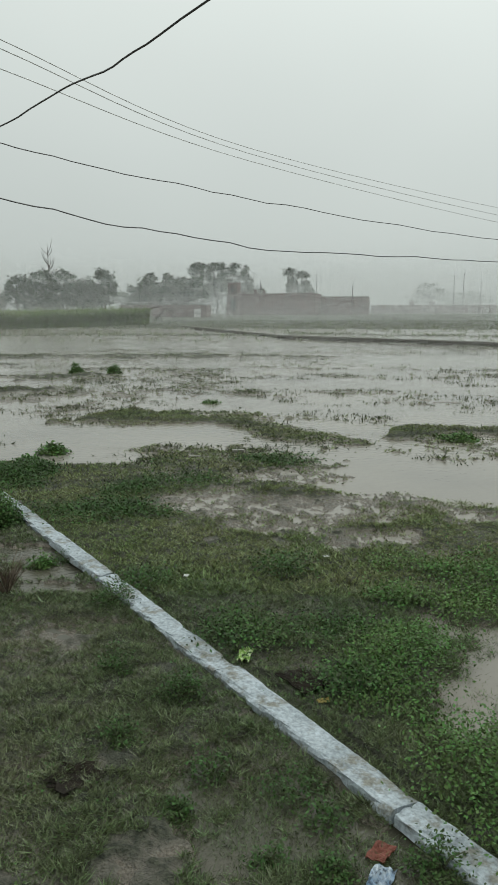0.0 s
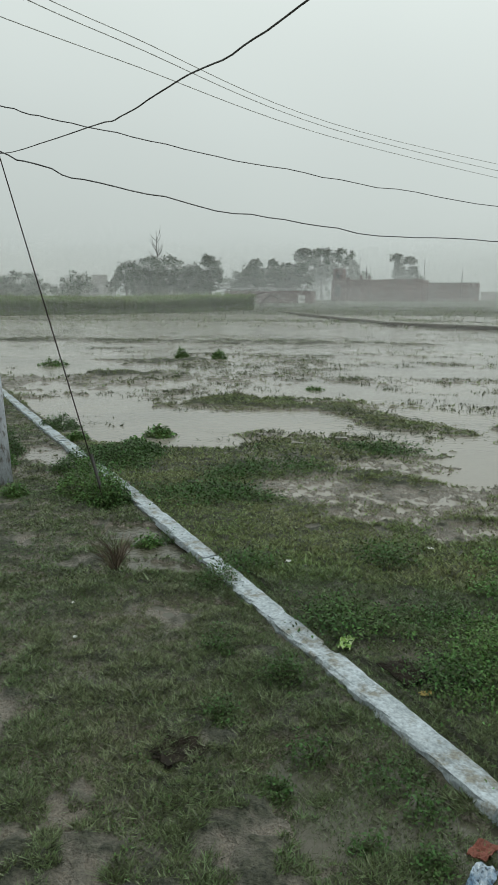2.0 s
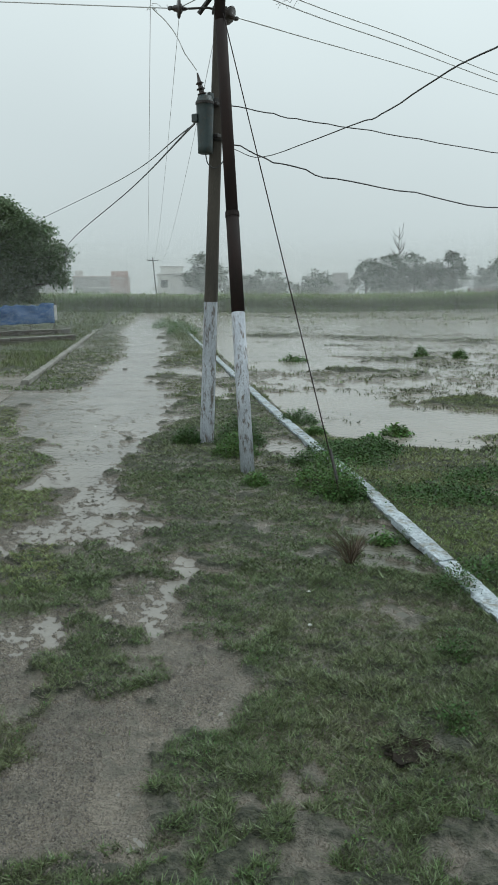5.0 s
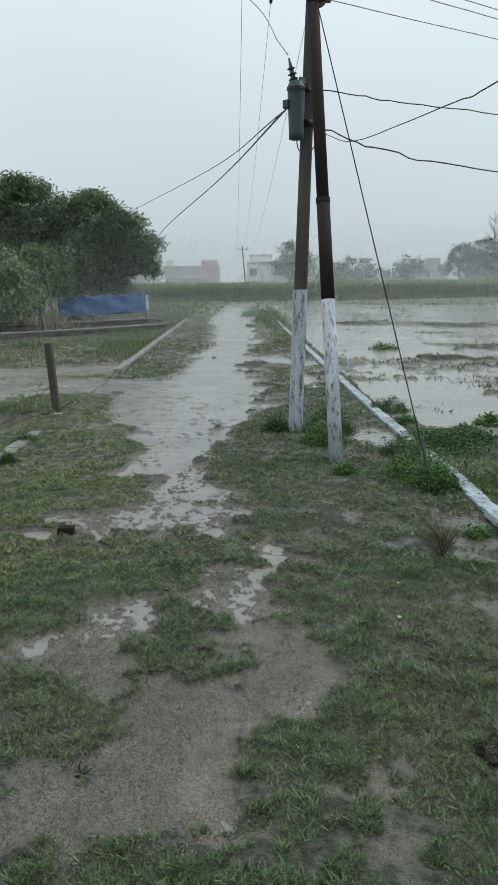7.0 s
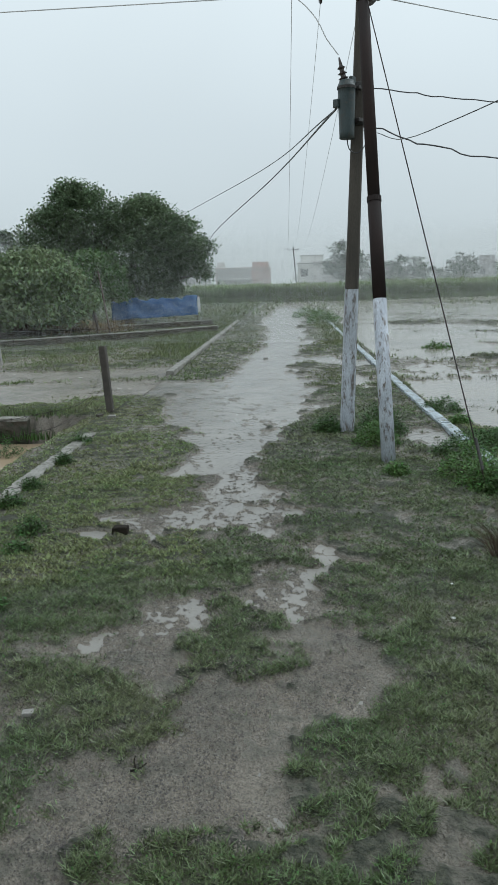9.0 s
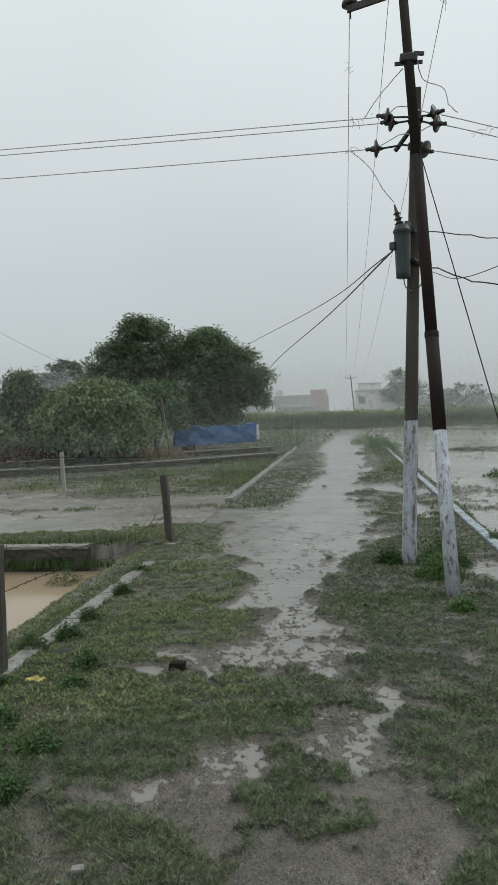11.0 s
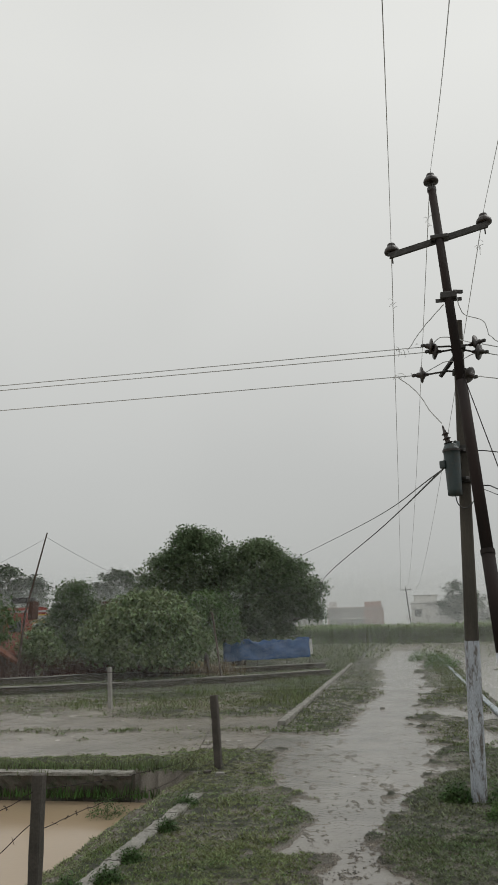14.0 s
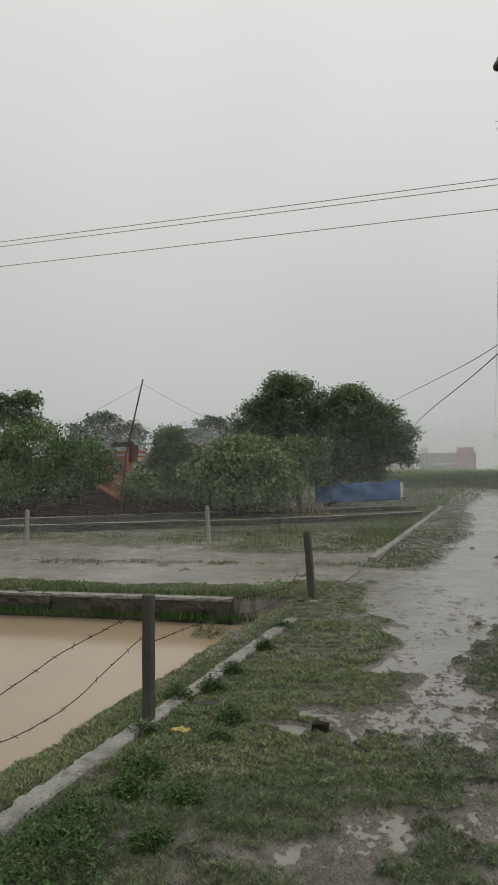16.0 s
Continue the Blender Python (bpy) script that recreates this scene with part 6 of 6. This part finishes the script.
# grit on the trodden mud
x, y = polar_points(190000, 2.3, 10.5, rng, 1.0, -75, -8)
xw, yw = x + 0.3 * fbm(x * 1.9, y * 1.9, 23), y + 0.3 * fbm(x * 1.9 + 7, y * 1.9, 29)
k = (np.maximum(wet_sum(xw, yw, LANE_MUD, 0.8), wet_sum(xw, yw, LANE_WET, 0.9)) > 0.25) & (ground_f(x, y) > -0.012)
x, y = x[k], y[k]
n = len(x)
s = rng.uniform(0.003, 0.012, n) * (0.75 + 0.07 * np.hypot(x, y))
a = rng.uniform(0, 6.28, n)
b0 = np.column_stack([x, y, ground_height(x, y)])
tri = [b0 + np.column_stack([np.cos(a + q) * s, np.sin(a + q) * s * 0.8, -0.2 * s]) for q in (0, 2.1, 4.2)] + [b0 + np.column_stack([0 * s, 0 * s, 0.75 * s])]
v = np.stack(tri, 1).reshape(-1, 3)
i4 = np.arange(n)[:, None] * 4
f = np.vstack([i4 + np.array(q) for q in ((0, 1, 3), (1, 2, 3), (2, 0, 3))])
tagged(link_mesh("grit", v, f, "grit"), "fine wet grit on the trodden mud", "grit", kind="stuff")

# ---- leafy weeds ----


def weed_points(n, centre, radius, height, rng, clump=9):
    k = max(1, n // clump)
    a, r = rng.uniform(0, 2 * np.pi, k), radius * np.sqrt(rng.uniform(0, 1, k))
    c = np.column_stack([r * np.cos(a), r * np.sin(a), height * (1 - (r / radius) ** 2) * rng.uniform(0.25, 1.0, k)])
    return np.repeat(c, clump, 0) + rng.normal(0, 1, (k * clump, 3)) * 0.035


def weed(at, radius, height, n, size, material, label, seed, category="weed"):
    """A leafy weed: stems from one root and clusters of small leaves."""
    rng = np.random.default_rng(seed)
    o = thing("weed", at, label, category, "leafy weeds")
    p = weed_points(n, None, radius, height, rng)
    p[:, 2] = np.maximum(p[:, 2], 0.01)
    bm = bmesh.new()
    for q in p[:: max(1, n // 14)]:
        tube([Vector((0, 0, -0.02)), Vector((q[0] * 0.4, q[1] * 0.4, q[2] * 0.65)), Vector(q)], [0.006, 0.005, 0.003], 4, bm)
    tagged(part("stem_tangle", bm, "stem", o), kind="stuff")
    v, f = leaf_cards(p, size, rng, 0.1, 0.3)
    tagged(link_mesh("foliage", v, f, material, o), kind="stuff")
    return o


def stand(x, y):
    return (x, y, float(ground_height(np.array([x]), np.array([y]))[0]))


WEEDS = [(-0.72, 3.73, 0.13, 0.2), (-1.58, 4.77, 0.1, 0.16), (-1.04, 4.45, 0.13, 0.2), (-1.98, 5.96, 0.18, 0.18), (-0.27, 3.61, 0.19, 0.22), (-0.09, 3.41, 0.11, 0.14),
         (-0.33, 3.08, 0.07, 0.07), (0.41, 3.13, 0.12, 0.14), (-2.85, 7.05, 0.14, 0.16), (-0.83, 3.38, 0.05, 0.06), (-1.3, 3.95, 0.12, 0.1), (-0.05, 3.05, 0.06, 0.06)]
for k, (x, y, r, h) in enumerate(WEEDS):
    weed(stand(x, y), r, h, int(420 + 9000 * r * r * 3), 0.021, "weed_dark", "small leafy weed growing on the wet verge", 100 + k)
BUSHES = [(-7.0, 10.4, 0.42, 0.5), (-6.55, 9.6, 0.35, 0.35), (-7.75, 10.0, 0.25, 0.25), (-4.5, 8.6, 0.42, 0.45), (-3.95, 8.1, 0.22, 0.28), (-4.1, 8.2, 0.3, 0.4), (-5.2, 9.7, 0.4, 0.3),
          (-5.3, 8.2, 0.14, 0.12), (-5.0, 10.4, 0.35, 0.2), (-6.3, 11.7, 0.16, 0.12), (-4.9, 11.0, 0.4, 0.14), (-3.0, 6.9, 0.12, 0.14), (-7.3, 12.9, 0.4, 0.3)]
for k, (x, y, r, h) in enumerate(BUSHES):
    weed(stand(x, y), r, h, int(1200 + 4600 * r), 0.036, "weed" if k % 2 else "weed_dark", "bushy green weeds grown up round the pole and kerb", 130 + k)
POND_WEEDS = [(-6.9, 3.9, 0.13, 0.16), (-6.5, 3.5, 0.1, 0.12), (-7.1, 3.0, 0.16, 0.16), (-6.2, 2.6, 0.2, 0.14), (-5.5, 1.7, 0.32, 0.22), (-5.1, 1.4, 0.38, 0.24), (-5.85, 2.3, 0.14, 0.12), (-9.35, 5.95, 0.12, 0.2), (-8.5, 4.9, 0.12, 0.14), (-12.6, 6.9, 0.42, 0.5), (-8.0, 4.3, 0.14, 0.14), (-4.7, 1.0, 0.4, 0.26), (-5.5, 2.6, 0.16, 0.1), (-10.4, 7.0, 0.15, 0.12), (-5.0, 2.1, 0.12, 0.08), (-7.9, 3.8, 0.16, 0.2)]
for k, (x, y, r, h) in enumerate(POND_WEEDS):
    weed(stand(x, y), r, h, int(500 + 3400 * r), 0.03, "weed_dark", "leafy weed beside the half-buried kerb", 160 + k)
FIELD_TUFTS = [(-10.96, 29.29, 0.28, 0.45), (-9.46, 29.46, 0.28, 0.42), (-14.2, 24.9, 0.6, 0.3), (-3.86, 20.27, 0.3, 0.14), (-5.2, 12.67, 0.3, 0.25), (-28.7, 37.2, 1.0, 0.8), (-37.1, 46.2, 1.2, 0.8), (-31.5, 41.0, 1.2, 0.7), (-35, 44, 1.3, 0.6), (-5.4, 12.0, 0.22, 0.12), (1.9, 15.0, 0.4, 0.14)]
for k, (x, y, r, h) in enumerate(FIELD_TUFTS):
    weed(stand(x, y), r, h, int(700 + 900 * r), 0.07, "weed", "green bushy tuft standing in the flooded field", 190 + k, "bush")
# the dense bank of weeds beyond the kerb
rng = np.random.default_rng(55)
x, y = polar_points(6800, 3.2, 12.8, rng, 0.8, -32, 26)
u, v = DU[0] * x + DU[1] * y, DV[0] * x + DV[1] * y
f = ground_f(x, y)
p = fbm(x * 0.8, y * 0.8, 61)
bright = (p > np.where(y < 7.2, -0.45, 0.55)) & (v > 2.58) & (f > 0.012) & (wet_sum(x, y, FIELD_CHURN, 0.5) < 0.3) & ~((np.hypot(x + 0.42, y - 4.95) < 0.34))
for name, sel, material, label in (("weed_bank", bright & ((x > 0.1) | (p > 0.35)) & (y < 8.2), "weed", "dense bright green weeds on the bank"), ("weed_mat", bright & ~((x > 0.1) | (p > 0.35)) | (bright & (y >= 8.2)), "weed_dark", "dense dark green weeds covering the bank")):
    xs, ys = x[sel], y[sel]
    zs = ground_height(xs, ys)
    m = 82
    near = np.hypot(xs, ys)
    hgt = np.where(ys < 8, 0.15, 0.05) * (1 + 0.9 * fbm(xs * 1.6, ys * 1.6, 63))
    c = np.column_stack([np.repeat(xs, m), np.repeat(ys, m), np.repeat(zs, m)])
    sp = np.repeat(0.05 + 0.011 * near, m)[:, None]
    c += rng.normal(0, 1, c.shape) * sp * np.array([1, 1, 0]) + np.column_stack([np.zeros(len(c)), np.zeros(len(c)), np.repeat(np.clip(hgt, 0.03, 0.3), m) * rng.uniform(0.05, 1, len(c))])
    size = np.repeat(0.014 + 0.0025 * near, m)
    vv, ff = leaf_cards(c, size, rng, 0.05, 0.3)
    tagged(link_mesh(name, vv, ff, material), label, "weeds", kind="stuff")
# dry tuft on the verge
for k, (x, y) in enumerate(((-2.95, 6.05), (-3.06, 6.36))):
    o = thing("dry_tuft", stand(x, y), "dry reddish-brown twiggy tuft on the verge", "weed", "dry tufts")
    bm = bmesh.new()
    r2 = random.Random(k)
    for _ in range(38):
        a, q = r2.uniform(0, 6.28), r2.uniform(0.05, 0.26)
        tip = Vector((math.cos(a) * q, math.sin(a) * q, r2.uniform(0.08, 0.34)))
        tube([Vector((0, 0, -0.02)), tip * 0.5 + Vector((0, 0, 0.03)), tip], [0.004, 0.003, 0.0015], 3, bm)
    tagged(part("twig_tangle", bm, "dry", o), kind="stuff")

# ---- litter and small things ----


def scrap(name, at, size, material, label, seed, category="litter", crumple=0.5):
    """A crumpled scrap: a small sheet folded by noise, with thickness."""
    bm = bmesh.new()
    bmesh.ops.create_grid(bm, x_segments=9, y_segments=9, size=0.5)
    for q in bm.verts:
        n3 = Vector(noise.noise_vector(q.co * 3.2 + Vector((seed, 0, 0))))
        q.co = Vector((q.co.x * size[0] * (1 + 0.3 * n3.x), q.co.y * size[1] * (1 + 0.3 * n3.y), abs(n3.z) * size[2] * crumple * 2 + 0.004))
    top = bmesh.ops.extrude_face_region(bm, geom=list(bm.faces))
    for q in top["geom"]:
        if isinstance(q, bmesh.types.BMVert):
            q.co.z += 0.006
    bmesh.ops.recalc_face_normals(bm, faces=bm.faces)
    o = tagged(part(name, bm, material), label, category, "litter")
    o.location = at
    o.rotation_euler.z = seed * 1.3
    return o


def chunk(name, at, size, material, label, seed, turn=0.4, category="stone"):
    bm = box(size, (0, 0, size[2] * 0.35), min(size) * 0.12)
    bmesh.ops.subdivide_edges(bm, edges=bm.edges[:], cuts=1)
    for q in bm.verts:
        q.co += Vector(noise.noise_vector(q.co * 14 + Vector((seed, 2, 0)))) * min(size) * 0.12
    o = tagged(part(name, bm, material), label, category, "loose stones")
    o.location = at
    o.rotation_euler.z = turn
    return o


def lift(p, dz):
    return (p[0], p[1], max(p[2], LEVEL) + dz)


scrap("plastic_wrapper", lift(stand(-0.74, 5.1), 0.01), (0.2, 0.09, 0.05), "plastic_lime", "crumpled lime-green and white plastic wrapper beside the kerb", 1.2)
scrap("red_wrapper", lift(stand(0.16, 3.23), 0.0), (0.09, 0.13, 0.035), "brick_red", "reddish-brown scrap lying in the puddle", 2.1)
scrap("plastic_bag", lift(stand(0.15, 3.04), 0.0), (0.17, 0.1, 0.06), "plastic_blue", "crumpled blue and white plastic bag in the puddle", 3.4)
scrap("yellow_wrapper", stand(-6.88, 3.31), (0.16, 0.1, 0.05), "sack", "yellow and white plastic wrapper in the grass", 0.4)
scrap("white_scrap", lift(stand(-0.26, 7.21), 0.06), (0.055, 0.04, 0.015), "plastic_white", "white plastic scrap on the weeds", 5.0)
scrap("white_scrap", lift(stand(-1.45, 6.39), 0.06), (0.05, 0.04, 0.015), "plastic_white", "white plastic scrap on the weeds", 6.0)
scrap("white_scrap", stand(-2.65, 4.72), (0.03, 0.025, 0.01), "plastic_white", "tiny white scrap in the grass", 7.0)
scrap("white_scrap", stand(-2.95, 5.25), (0.03, 0.025, 0.01), "plastic_white", "tiny white scrap in the grass", 8.0)
scrap("burnt_litter", stand(-0.3, 4.72), (0.3, 0.22, 0.05), "charred", "charred heap of burnt litter by the kerb", 9.0)
scrap("burnt_litter", stand(-0.16, 4.52), (0.09, 0.05, 0.03), "sack", "half-burnt scrap by the kerb", 10.0)
chunk("brick", lift(stand(-6.13, 4.43), 0.0), (0.15, 0.11, 0.075), "charred", "dark wet brick lying at a puddle's edge", 1, 0.7, "brick")
for k, (x, y) in enumerate(((-2.67, 12.48), (-2.03, 13.09), (-4.3, 11.5), (-1.3, 12.4))):
    chunk("brick", lift(stand(x, y), -0.01), (0.2, 0.1, 0.06), "cement", "grey loose brick lying in the weeds", 5 + k, 0.2 * k, "brick")
for k, (x, y, s) in enumerate(((-11.6, 9.2, 0.09), (-11.9, 8.75, 0.11), (-12.2, 8.7, 0.1), (-17.2, 19.1, 0.14), (-17.0, 4.8, 0.24), (-3.86, 1.98, 0.05), (-4.2, 9.0, 0.12))):
    chunk("stone", lift(stand(x, y), 0.0), (s * 1.3, s, s * 0.5), "stone" if k % 2 else "post", "wet lump of stone on the ground", 20 + k, k * 0.8)
# dug hole in the turf; its inner shade is put into the bowl's near-black
heap = thing("dug_hole", stand(-1.4, 3.53), "dark dug hole with earth clods in the turf", "soil heap")
bm = bmesh.new()
ring = [bm.verts.new((math.cos(a) * q, math.sin(a) * q, 0.004)) for a, q in ((j * math.pi / 8, 0.1 + 0.025 * math.sin(j * 2.3)) for j in range(16))]
inner = [bm.verts.new((p.co.x * 0.55, p.co.y * 0.55, -0.02)) for p in ring]
for j in range(16):
    bm.faces.new((ring[j], ring[(j + 1) % 16], inner[(j + 1) % 16], inner[j]))
bm.faces.new(inner)
bmesh.ops.translate(bm, verts=bm.verts, vec=(0, 0, 0.03))
part("hole_dark", bm, "charred", heap)
heap.scale = (1.35, 1.35, 1.0)
for k in range(70):
    r2 = random.Random(k)
    a, q = r2.uniform(0, 6.28), r2.uniform(0, 0.12)
    part("clod", box([r2.uniform(0.012, 0.03), r2.uniform(0.012, 0.03), 0.01], (math.cos(a) * q, math.sin(a) * q * 0.9, r2.uniform(0, 0.008) + 0.016 * (q > 0.08)), 0.006, a), "charred", heap)

twig = thing("fallen_twig", stand(-3.02, 2.05), "small dark forked twig lying on the mud", "twig")
part("stalk", tube([Vector((0, 0, 0.004)), Vector((0.03, 0.025, 0.012)), Vector((0.05, 0.07, 0.035))], [0.006, 0.005, 0.003], 5), "charred", twig)
part("fork", tube([Vector((0.02, 0.018, 0.01)), Vector((-0.03, 0.05, 0.02)), Vector((-0.05, 0.075, 0.03))], [0.005, 0.004, 0.0025], 5), "charred", twig)

# ---- haze, imitated by fine pale threads in curtains, one behind another ----
rng = np.random.default_rng(77)
haze_v = []
for r, cover in ((33, 0.075), (47, 0.06), (60, 0.025), (79, 0.025), (100, 0.04), (121, 0.1), (134, 0.2), (152, 0.12), (191, 0.2), (212, 0.17), (262, 0.2), (310, 0.25)):
    step = 0.00012
    a = np.arange(radians(-88), radians(26), step)
    n = len(a)
    a = a + rng.uniform(-0.3, 0.3, n) * step
    w = 0.5 * cover * step * r
    c = np.column_stack([r * np.sin(a), r * np.cos(a), np.full(n, -0.1)])
    sd = np.column_stack([np.cos(a), -np.sin(a), np.zeros(n)]) * w
    hgt = r * (0.02 + (0.14 if r < 70 else 0.11 if r < 100 else 0.08 if r < 150 else 0.055) * np.mod(np.arange(n) * 0.618034 + rng.uniform(0, 0.1, n), 1.0))
    up = np.column_stack([0.03 * hgt, 0.01 * hgt, hgt])
    haze_v.append(np.stack([c - sd, c + sd, c + up + sd, c + up - sd], 1).reshape(-1, 3))
v = np.vstack(haze_v)
tagged(link_mesh("rain", v, np.arange(len(v)).reshape(-1, 4), "rain"), "pale threads added to imitate rain haze over the distance", "rain", kind="stuff")
